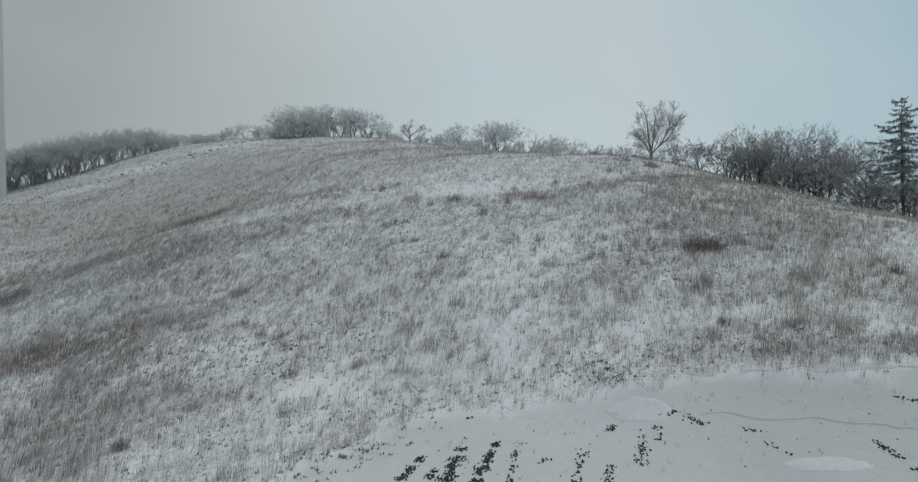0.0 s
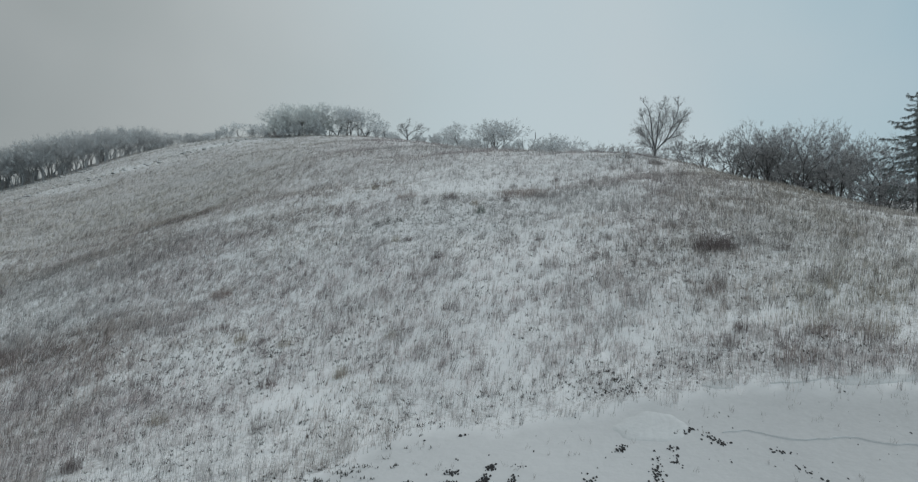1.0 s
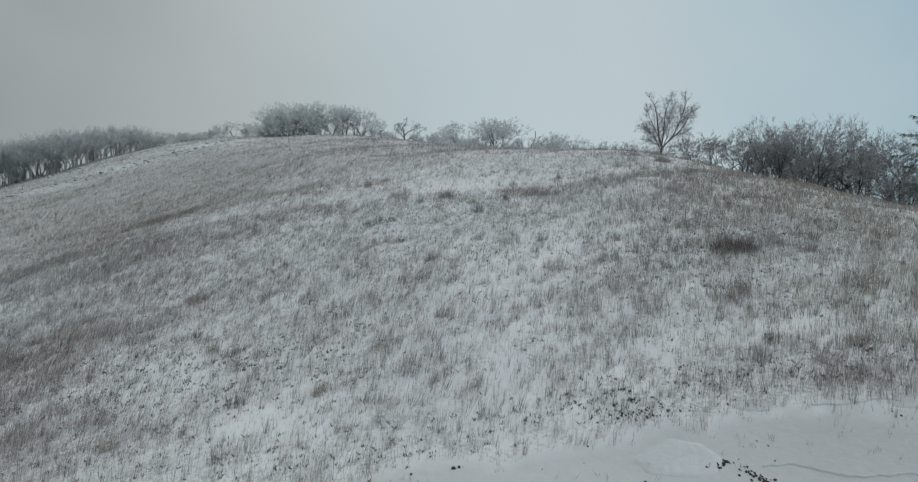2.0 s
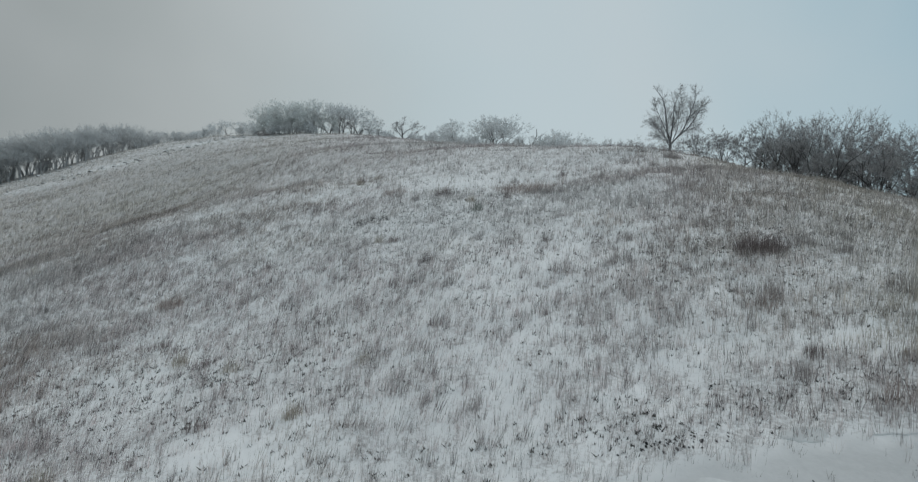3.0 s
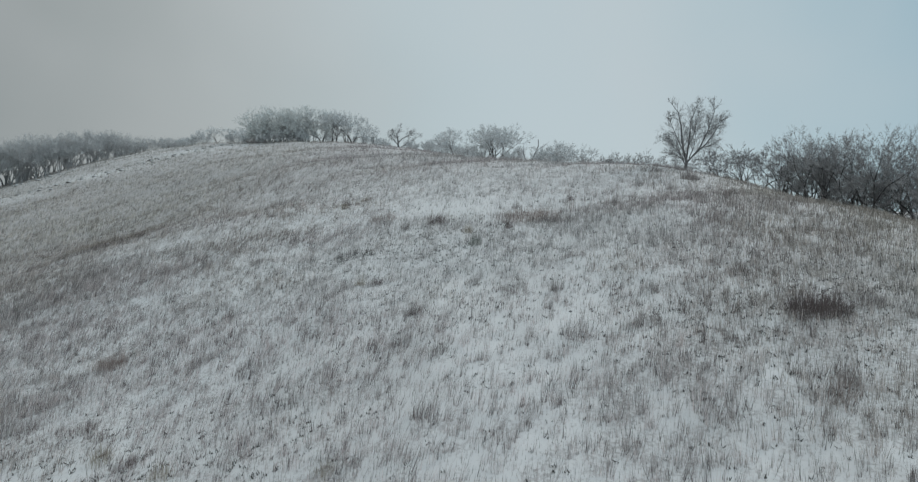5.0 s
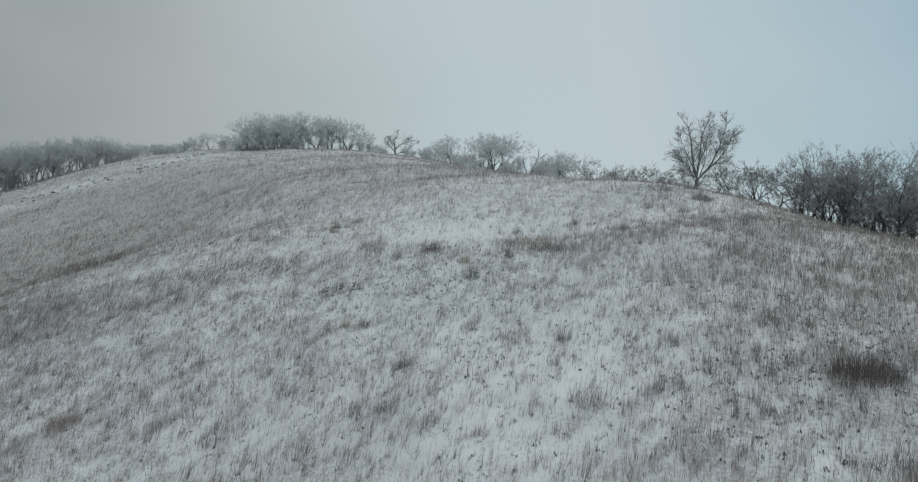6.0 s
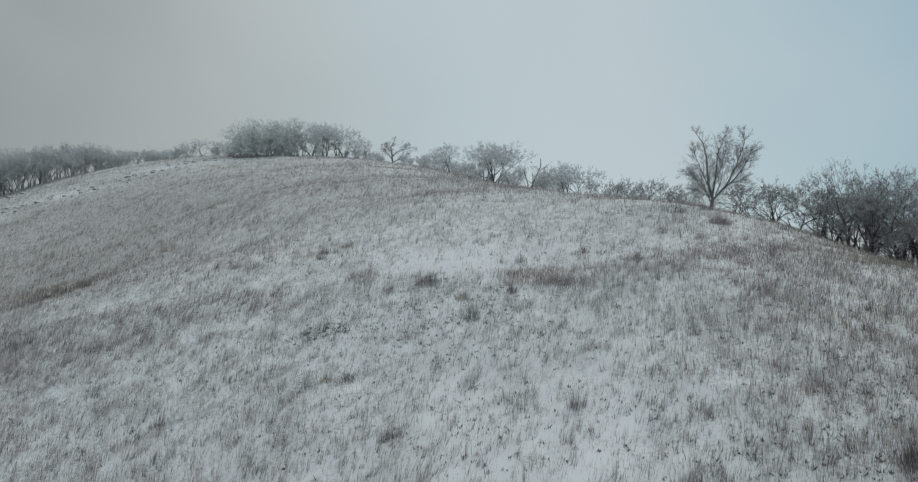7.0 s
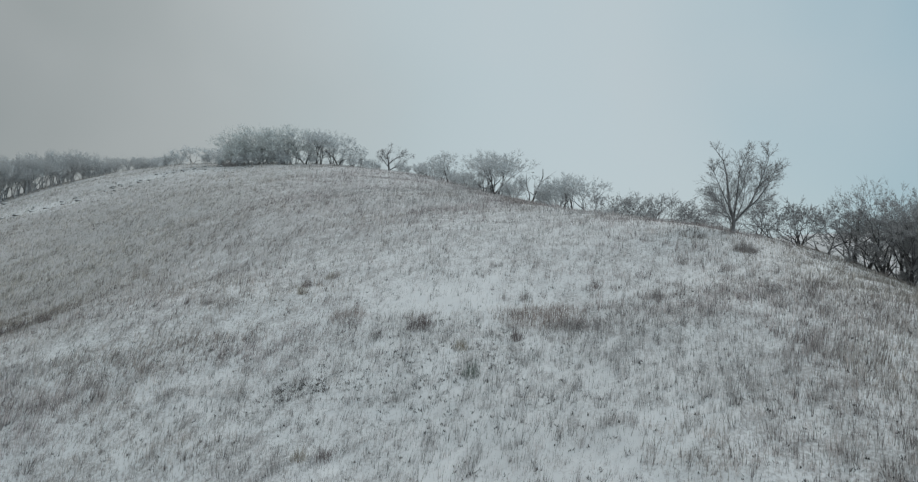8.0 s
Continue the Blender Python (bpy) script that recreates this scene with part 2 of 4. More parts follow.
def cover(x, y):
    """How thickly the grass stands, from 0 to 1."""
    c = 0.41 + 0.05 * vnoise(x, y, 6, 11) + 0.08 * vnoise(x, y, 1.7, 12) + 0.34 * (vnoise(x, y, 0.4, 13) - 0.5)
    c = c + 0.20 * ease(y, 46, 80)
    c = c - 0.10 * np.exp(-((x - 1.8) / 3.2) ** 2) * ease(y, 20, 26) * (1 - ease(y, 38, 48))
    for bx, by, rx, ry, k in ((0.6, 53.5, 2.6, 2.2, 0.28), (-6, 25, 2.2, 2.6, 0.22), (-12, 29, 3, 2.5, 0.3), (8.5, 27.5, 2.0, 1.6, 0.2),
                              (-56, 108, 6, 4, 0.45), (-62, 97, 7, 4, 0.35), (-46, 122, 7, 4, 0.35), (13, 27, 1.6, 1.2, 0.2), (-7, 36, 9, 13, 0.06), (5, 40, 8, 10, 0.1), (2, 62, 16, 10, 0.07), (0, 22, 7, 4, 0.06)):
        c = c - k * np.exp(-((x - bx) / rx) ** 2 - ((y - by) / ry) ** 2)
    for bx, by, rx, ry, k in ((-32, 64, 18, 12, 0.22), (26, 51, 9, 9, 0.17), (19, 40, 7, 7, 0.12), (15, 36, 5, 4, 0.1), (-21, 45, 8, 8, 0.05), (0, 85, 30, 14, 0.08), (-27, 47, 11, 11, 0.02), (24, 33, 9, 9, 0.06), (-30, 61, 8, 6, 0.2), (-47, 86, 22, 20, 0.32), (-23, 34, 7, 4, 0.24), (-15, 25, 5, 5, 0.22), (13, 24.0, 4, 0.9, 0.15)):
        c = c + k * np.exp(-((x - bx) / rx) ** 2 - ((y - by) / ry) ** 2)
    return np.clip(c, 0, 1) * ease(yard_edge(x, y), -0.7, 0.8)


def spread(near, far, step, end, growth=1.16):
    """Grid lines: even from near to far, then ever wider out to end on both sides."""
    mid = list(np.arange(near, far, step))
    up, down, s = [mid[-1]], [mid[0]], step
    while up[-1] < end:
        s *= growth
        up.append(up[-1] + s)
    s = step
    while down[-1] > -end:
        s *= growth
        down.append(down[-1] - s)
    return np.array(down[:0:-1] + mid + up[1:])


def mesh_from(name, verts, faces, mat):
    """A mesh of faces with one number of corners, from arrays."""
    verts, faces = np.asarray(verts, np.float32), np.asarray(faces, np.int32)
    me = bpy.data.meshes.new(name)
    me.vertices.add(len(verts))
    me.vertices.foreach_set("co", verts.ravel())
    k = faces.shape[1]
    me.loops.add(faces.size)
    me.loops.foreach_set("vertex_index", faces.ravel())
    me.polygons.add(len(faces))
    me.polygons.foreach_set("loop_start", np.arange(0, faces.size, k, dtype=np.int32))
    me.polygons.foreach_set("loop_total", np.full(len(faces), k, np.int32))
    me.update(calc_edges=True)
    me.materials.append(mat)
    return me


def build_ground():
    xs, ys = spread(-42, 42, 0.42, 3200), spread(10, 150, 0.42, 3200)
    gx, gy = np.meshgrid(xs, ys)
    z = ground_z(gx, gy)
    nx, ny = len(xs), len(ys)
    idx = np.arange(nx * ny).reshape(ny, nx)
    quads = np.stack([idx[:-1, :-1], idx[:-1, 1:], idx[1:, 1:], idx[1:, :-1]], -1).reshape(-1, 4)
    me = mesh_from("ground", np.stack([gx, gy, z], -1).reshape(-1, 3), quads, SNOW_GROUND)
    me.attributes.new("cover", "FLOAT", "POINT").data.foreach_set("value", cover(gx, gy).ravel().astype(np.float32))
    # share of the greyer yard colours, rising towards the east
    me.attributes.new("yard_grey", "FLOAT", "POINT").data.foreach_set("value", ((1 - ease(yard_edge(gx, gy), -0.8, 0.9)) * (0.66 + 0.3 * ease(gx, 1, 13) + 0.12 * (vnoise(gx, gy, 2.8, 9) - 0.5))).ravel().astype(np.float32))
    me.polygons.foreach_set("use_smooth", np.ones(len(quads), bool))
    return tagged(new("ground", me), "snow-dusted hillside with flattened dry grass", "ground", kind="structure")


build_ground()


def height(x, y):
    return float(ground_z(np.array([x]), np.array([y]))[0])


# ---- grass ----
def blades(name, x, y, high, wide, lean, tint, mat, sink=0.04, base_z=None):
    """Single-triangle stems on the ground, each leaning its own way."""
    rng = np.random.default_rng(len(x) + 7)
    n = len(x)
    z = (ground_z(x, y) if base_z is None else base_z) - sink
    a = rng.uniform(0, math.pi, n)
    dx, dy = np.cos(a) * wide / 2, np.sin(a) * wide / 2
    p = np.empty((n, 3, 3), np.float32)
    p[:, 0] = np.stack([x - dx, y - dy, z], -1)
    p[:, 1] = np.stack([x + dx, y + dy, z], -1)
    p[:, 2] = np.stack([x + high * lean[0], y + high * lean[1], z + high + sink], -1)
    me = mesh_from(name, p.reshape(-1, 3), np.arange(3 * n).reshape(-1, 3), mat)
    if tint is not None:
        c = np.ones((n, 3, 4), np.float32)
        c[:, :, :3] = tint[:, None, :]
        me.attributes.new("tint", "FLOAT_COLOR", "POINT").data.foreach_set("color", c.ravel())
    return me


def grass_tint(x, y, rng):
    n = len(x)
    t = np.tile(np.array([0.505, 0.458, 0.458]), (n, 1))

    def toward(col, k):
        return t + (np.array(col) - t) * np.clip(k, 0, 1)[:, None]

    t = toward((0.63, 0.622, 0.62), ease(vnoise(x, y, 9, 31), 0.35, 0.8) * 0.8)
    t = toward((0.44, 0.395, 0.37), ease(vnoise(x, y, 4, 32), 0.55, 0.9) * 0.7)
    for bx, by, rx, ry, k in ((27, 48, 10, 16, 0.75), (17, 33, 8, 8, 0.5), (-34, 66, 24, 20, 0.6), (15.5, 28, 4, 2, 0.5), (-14, 39, 1.0, 0.9, 0.6)):
        t = toward((0.45, 0.425, 0.37), k * np.exp(-((x - bx) / rx) ** 2 - ((y - by) / ry) ** 2) * (0.5 + vnoise(x, y, 2.5, 33)))
    for bx, by, rx, ry, k in ((-22.5, 33, 8, 4, 0.7), (-36, 62, 8, 4, 0.3), (-28.5, 61, 5, 3, 0.3), (5.2, 51.2, 2.2, 1.3, 1.0), (18, 24.5, 3, 1.2, 0.5), (27.5, 46.5, 4, 3, 0.6)):
        t = toward((0.36, 0.295, 0.265), k * np.exp(-((x - bx) / rx) ** 2 - ((y - by) / ry) ** 2) * (0.4 + vnoise(x, y, 1.8, 34)))
    t = toward((0.53, 0.50, 0.455), 0.7 * ease(y, 55, 75) * ease(-x, 12, 28))
    return t * rng.uniform(0.8, 1.2, (n, 1))


def scatter(rng, near, far, near_end=52.0, far_end=178.0):
    """Places on the slope: near ones even over the ground, far ones ever thinner."""
    y = np.r_[np.sqrt(rng.uniform(13.0 ** 2, near_end ** 2, near)), 10 + (near_end - 10) * ((far_end - 10) / (near_end - 10)) ** rng.uniform(0, 1, far)]
    return rng.uniform(-1, 1, len(y)) * (0.80 * y + 5), y


def build_grass():
    rng = np.random.default_rng(4)
    # loose stems
    x, y = scatter(rng, 480000, 520000)
    keep = rng.uniform(0, 1, len(y)) < cover(x, y) ** 1.3
    loose_x, loose_y = x[keep], y[keep]
    # wisps: a handful of stems from one foot that bend the same way
    cx, cy = scatter(rng, 100000, 80000)
    keep = rng.uniform(0, 1, len(cy)) < cover(cx, cy) ** 1.15
    cx, cy = cx[keep], cy[keep]
    big = rng.gamma(4.0, 0.25, len(cx)) * (0.6 + 0.8 * vnoise(cx, cy, 2.6, 24))
    count = np.maximum(4, 7 * big * np.clip(1.2 - cy / 150, 0.35, 1)).astype(int)
    of = np.repeat(np.arange(len(cx)), count)
    out, ang = np.abs(rng.normal(0, 1, len(of))), rng.uniform(0, 2 * math.pi, len(of))
    reach = (0.018 + 0.035 * big[of]) * (1 + cy[of] / 60) * out
    wisp_x, wisp_y = cx[of] + reach * np.cos(ang), cy[of] + reach * np.sin(ang)
    thin_x, thin_y = rng.uniform(-70, 70, 40000), rng.uniform(-45, 13, 40000)
    k2 = rng.uniform(0, 1, 40000) < cover(thin_x, thin_y)
    n1, n2, n3 = len(loose_x), len(of), int(k2.sum())
    x, y = np.r_[loose_x, wisp_x, thin_x[k2]], np.r_[loose_y, wisp_y, thin_y[k2]]
    size = np.r_[rng.uniform(0.35, 0.9, n1), np.clip(0.55 + 0.45 * big[of], 0.55, 1.6), np.ones(n3)]
    none1, none3 = np.zeros(n1), np.zeros(n3)
    sway = np.r_[none1, rng.normal(0, 0.13, len(cx))[of] + 0.12 * out * np.cos(ang), none3]
    nod = np.r_[none1, rng.normal(0, 0.13, len(cx))[of] + 0.12 * out * np.sin(ang), none3]
    shade = np.r_[rng.choice((0.5, 0.85, 1.15, 1.4), n1), rng.choice((0.5, 0.7, 0.95, 1.2, 1.5), len(cx))[of], none3 + 1]
    ok = (np.hypot(x + 83.6, y - 110) > 3.2) & (yard_edge(x, y) > -0.6)
    x, y, size, sway, nod, shade = (v[ok] for v in (x, y, size, sway, nod, shade))
    tall = 0.29 + 0.16 * vnoise(x, y, 3.0, 21) + 0.14 * vnoise(x, y, 0.8, 22)
    high = 0.88 * tall * size * rng.uniform(0.55, 1.15, len(x))
    wide = (0.0062 + 0.00019 * np.maximum(y, 12)) * rng.uniform(0.6, 1.5, len(x))
    bend = 0.07 + 0.22 * vnoise(x, y, 5, 23) - 0.012 * np.clip(x, -13, 12)
    high = high * (1 - 0.3 * ease(x, 18, 26)) * (1.22 - 0.2 * ease(y, 28, 42))
    lean = (bend + sway + rng.normal(0, 0.10, len(x)), nod + rng.normal(0, 0.10, len(x)) - 0.04)
    tint = grass_tint(x, y, rng) * shade[:, None]
    near = y < 40
    for name, m in (("dry_grass_sward", near), ("dry_grass_slope", ~near)):
        me = blades(name, x[m], y[m], high[m], wide[m], (lean[0][m], lean[1][m]), tint[m], GRASS)
        tagged(new("dry_grass", me), "thin dry grey-brown grass stems standing through snow", "grass", kind="stuff")


build_grass()


# ---- building blocks for trees and shrubs ----
class Wood:
    """Collects tapered limbs and twigs as triangles."""

    def __init__(self):
        self.v, self.f = [], []

    def tube(self, points, radii, sides):
        base = len(self.v)
        for i, (p, r) in enumerate(zip(points, radii)):
            d = (points[min(i + 1, len(points) - 1)] - points[max(i - 1, 0)]).normalized()
            a = d.orthogonal().normalized()
            b = d.cross(a)
            for k in range(sides):
                w = 2 * math.pi * k / sides
                self.v.append(p + (a * math.cos(w) + b * math.sin(w)) * r)
        for i in range(len(points) - 1):
            for k in range(sides):
                q, n = base + i * sides + k, base + i * sides + (k + 1) % sides
                self.f += [(q, n, n + sides), (q, n + sides, q + sides)]

    def spike(self, p, q, r, far=False):
        """A tapering twig: a slim pyramid, or for hair-fine far ones a sliver."""
        base = len(self.v)
        d = (q - p).normalized()
        a = d.orthogonal().normalized()
        b = d.cross(a)
        if far:
            w = (p.x * 7.1 + q.y * 5.3 + q.z * 3.7) % 6.28
            side = (a * math.cos(w) + b * math.sin(w)) * r * 1.15
            self.v += [p - side, p + side, q]
            self.f.append((base, base + 1, base + 2))
            return
        for k in range(3):
            w = 2.094 * k
            self.v.append(p + (a * math.cos(w) + b * math.sin(w)) * r)
        self.v.append(q)
        self.f += [(base, base + 1, base + 3), (base + 1, base + 2, base + 3), (base + 2, base, base + 3)]

    def mesh(self, name, mat, smooth=True):
        me = mesh_from(name, [tuple(p) for p in self.v], self.f, mat)
        if smooth:
            me.polygons.foreach_set("use_smooth", np.ones(len(me.polygons), bool))
        return me


def part(name, data, parent, label=""):
    ob = new(name, data)
    ob.parent = parent
    if label:
        ob["label"] = label
    return ob


def turned(d, angle, rng):
    """d turned by an angle (degrees) towards a random side."""
    a = d.orthogonal().normalized()
    b = d.cross(a)
    w = rng.uniform(0, 2 * math.pi)
    side = a * math.cos(w) + b * math.sin(w)
    return (d * math.cos(radians(angle)) + side * math.sin(radians(angle))).normalized()


def limb(wood, twigs, rng, p, d, length, r, level, spec):
    """One limb with all that grows from it."""
    segs = (5, 3, 2, 2)[level] if spec["far"] else (5, 4, 3, 2)[level]
    pts, rad, dirs = [p.copy()], [r], [d]
    for i in range(segs):
        d = (d + Vector((rng.gauss(0, 1), rng.gauss(0, 1), rng.gauss(0, 1))) * spec["wob"] + Vector((0, 0, spec["rise"]))).normalized()
        p = p + d * (length / segs)
        pts.append(p.copy())
        dirs.append(d)
        rad.append(r * (1 - 0.72 * (i + 1) / segs))
    top = level >= spec["levels"] - 1
    if top:
        twigs.spike(pts[0], pts[-1], max(r * 0.8, spec["fine"]), spec["far"])
    else:
        (wood if level < 3 else twigs).tube(pts, rad, 6 if level == 0 else 4 if level == 1 and not spec["far"] else 3)
    for k in range(spec["kids"][level]):
        t = rng.uniform(0.32 if level else spec["bare"], 1.0)
        i = min(int(t * segs), segs - 1)
        q = pts[i].lerp(pts[i + 1], t * segs - i)
        angle = rng.gauss(spec["angle"], 11)
        kid = turned(dirs[i + 1], angle, rng)
        kid = (kid + Vector((0, 0, 0.12))).normalized()
        if top:
            n = spec["twig"] * rng.uniform(0.5, 1.25)
            twigs.spike(q, q + kid * n, spec["fine"] * rng.uniform(0.7, 1.3), spec["far"])
        else:
            limb(wood, twigs, rng, q, kid, length * rng.uniform(0.45, 0.72) * (1.15 - 0.45 * t), max(r * 0.45, spec["fine"]), level + 1, spec)
    if not top:
        twigs.spike(p, p + d * spec["twig"] * 0.9, spec["fine"], spec["far"])


def tree(seed, tall, stems, spec, bark, twig, label, name="tree", category="tree", group="", crown_label=""):
    """A bare tree at the origin, tall metres high: stems are (lean x, lean y, length, radius)."""
    rng = random.Random(seed)
    root = tagged(new(name), label, category, group)
    twigs, trunks = Wood(), []
    for k, (lx, ly, length, r) in enumerate(stems):
        wood = Wood()
        d = Vector((lx, ly, 1)).normalized()
        foot = Vector((rng.uniform(-1, 1) * 0.08 * (len(stems) > 1), rng.uniform(-1, 1) * 0.08 * (len(stems) > 1), -0.35))
        limb(wood, twigs, rng, foot, d, length, r, 0, spec)
        trunks.append(wood)
    grown = tall / max(v.z for v in twigs.v)
    for wood in (*trunks, twigs):
        wood.v = [v * grown for v in wood.v]
    for wood in trunks:
        part("trunk", wood.mesh("trunk", bark), root)
    part("crown", twigs.mesh("crown", twig), root, crown_label)
    return root


def fork(wood, twigs, rng, p, d, length, r, level, spec):
    """A branch that divides again and again and ends in sprays of fine twigs."""
    segs = 4 if level == 0 else 2
    pts, rad = [p.copy()], [r]
    for i in range(segs):
        d = (d + Vector((rng.gauss(0, 1), rng.gauss(0, 1), rng.gauss(0, 1))) * spec["wob"] + Vector((0, 0, spec["rise"]))).normalized()
        p = p + d * (length / segs)
        pts.append(p.copy())
        rad.append(r * (1 - 0.34 * (i + 1) / segs))
    last = level == spec["levels"] - 1
    (wood if level < spec["bark"] else twigs).tube(pts, rad, 6 if level == 0 else 4 if level < 2 else 3)
    if level >= spec["bark"] - 1:
        for k in range(spec["shoots"] * (2 if last else 1)):
            t = rng.uniform(0.1, 1.0) * segs
            i = min(int(t), segs - 1)
            q = pts[i].lerp(pts[i + 1], t - i)
            w = turned(d, abs(rng.gauss(spec["spray"], 12)), rng)
            twigs.spike(q, q + w * spec["twig"] * rng.uniform(0.5, 1.3), spec["fine"] * rng.uniform(0.7, 1.3), spec["far"])
    if last:
        twigs.spike(p, p + d * spec["twig"], spec["fine"], spec["far"])
        return
    n = 3 if rng.random() < spec["three"] else 2
    a = d.orthogonal().normalized()
    b = d.cross(a)
    turn = rng.uniform(0, 2 * math.pi)
    for k in range(n):
        w = turn + 2 * math.pi * k / n + rng.gauss(0, 0.35)
        open_by = radians(max(6, rng.gauss(spec["angle"], 7)))
        kid = d * math.cos(open_by) + (a * math.cos(w) + b * math.sin(w)) * math.sin(open_by)
        fork(wood, twigs, rng, p, kid.normalized(), length * spec["ratio"] * rng.uniform(0.75, 1.2), rad[-1] * (0.78 if n == 2 else 0.68), level + 1, spec)


def fan_tree(seed, tall, stems, spec, bark, twig, label, name="tree", category="tree", group="", crown_label=""):
    """A bare broad-crowned tree: stems are (lean x, lean y, length of the bare bole, radius), for a tree tall metres high."""
    rng = random.Random(seed)
    root = tagged(new(name), label, category, group)
    twigs, trunks = Wood(), []
    for lx, ly, length, r in stems:
        wood = Wood()
        foot = Vector((rng.uniform(-1, 1) * 0.12 * (len(stems) > 1), rng.uniform(-1, 1) * 0.12 * (len(stems) > 1), -0.35))
        fork(wood, twigs, rng, foot, Vector((lx, ly, 1)).normalized(), length, r, 0, spec)
        trunks.append(wood)
    top = sorted(v.z for v in twigs.v)[int(len(twigs.v) * 0.995)]
    for wood in (*trunks, twigs):
        wood.v = [v * (tall / top) for v in wood.v]
    for wood in trunks:
        part("trunk", wood.mesh("trunk", bark), root)
    part("crown", twigs.mesh("crown", twig), root, crown_label)
    return root


def stand(ob, x, y, scale=1.0, turn=0.0, sink=0.0, wide=None):
    """Sets a thing on the ground."""
    w = scale if wide is None else wide
    ob.matrix_basis = pose(x, y, height(x, y) - sink, 0, 0, turn) @ Matrix.Diagonal((w, w, scale, 1))
    return ob


def again(ob, x, y, scale=1.0, turn=0.0, wide=None, sink=0.0):
    m = pose(x, y, height(x, y) - sink, 0, 0, turn)
    made = copy_thing(ob, m)
    w = scale if wide is None else wide
    made.matrix_basis = m @ Matrix.Diagonal((w, w, scale, 1))
    return made


# ---- the lone tree on the brow ----
LONE = {"far": False, "levels": 4, "kids": (0, 6, 6, 5), "angle": 38, "wob": 0.09, "rise": 0.03, "bare": 0.2, "twig": 0.19, "fine": 0.0075}
# main limbs of the forked crown: outward reach and height along each
CROWN_LIMBS = [[(0, -0.4), (0.05, 0.3), (0.10, 0.9), (-0.22, 2.0), (-0.30, 3.2), (-0.40, 4.2), (-0.65, 5.4), (-1.15, 6.2)],
         [(0.10, 0.9), (0.20, 2.4), (0.22, 3.5), (0.28, 4.5), (0.60, 5.4), (0.95, 6.0)],
         [(0.12, 0.8), (1.15, 2.0), (1.75, 3.2), (2.2, 4.3), (2.6, 5.4), (2.65, 6.2)],
         [(0.75, 1.5), (1.9, 2.5), (2.7, 3.5), (3.3, 4.8)],
         [(-0.12, 1.1), (-0.8, 2.1), (-1.4, 2.8), (-2.0, 3.1)],
         [(-0.26, 2.1), (-0.85, 3.3), (-1.2, 4.2), (-1.4, 5.0)],
         [(0.2, 2.2), (0.75, 3.3), (1.1, 4.4), (1.5, 5.3)]]

SIDE_LIMBS = [[(0.0, 0.7), (-0.5, 1.5), (-1.0, 2.3), (-1.6, 3.0)],
              [(-0.1, 1.0), (-0.7, 1.4), (-1.5, 1.8)],
              [(0.35, 1.2), (0.75, 2.3), (1.05, 3.3), (1.3, 4.2)],
              [(1.75, 3.2), (2.4, 3.9), (3.4, 4.7)],
              [(1.15, 2.0), (2.0, 2.3), (2.9, 2.7)]]


def forked_tree(x, y, lines, label, seed, girth, spec, twig_mat, many, tall, wide):
    """A bare tree whose main limbs follow given lines."""
    rng = random.Random(seed)
    root = tagged(new("tree"), label, "tree")
    for k, line in enumerate(lines):
        depth = rng.uniform(-0.35, 0.35) * (k > 0)
        pts = [Vector((u + rng.gauss(0, 0.04), depth * max(0, w - line[0][1]) * 0.5, w)) for u, w in line]
        r0 = girth * (1.0 if k == 0 else 0.42 if k < 4 else 0.24)
        wood = Wood()
        wood.tube(pts, [max(0.011, r0 * (1 - 0.92 * (j / (len(pts) - 1)) ** 0.7)) for j in range(len(pts))], 6)
        stem = part("trunk" if k == 0 else "limb", wood.mesh("limb", FROSTBARK), root)
        twigs = Wood()
        last = len(pts) - 1
        for j in range(many if k < 3 else many * 3 // 5):
            t = rng.uniform(0.30 if k == 0 else 0.12, 1.0) * last
            i = min(int(t), last - 1)
            q = pts[i].lerp(pts[i + 1], t - i)
            d = turned((pts[i + 1] - pts[i]).normalized(), rng.gauss(44, 9), rng)
            d = (d + Vector((0, 0, 0.10))).normalized()
            limb(twigs, twigs, rng, q, d, rng.uniform(0.6, 1.6) * (1.2 - 0.65 * t / last), 0.020, 2, spec)
        limb(twigs, twigs, rng, pts[-1], (pts[-1] - pts[-2]).normalized(), 0.45, 0.016, 2, spec)
        part("twig_spray", twigs.mesh("twig_spray", twig_mat), stem, "frosted bare twigs")
    stand(root, x, y, tall, wide=wide)


forked_tree(19.5, 62.4, CROWN_LIMBS + SIDE_LIMBS, "lone bare tree with a forked trunk on the snowy brow", 12, 0.21, LONE, TWIG, 46, 0.89, 0.88)

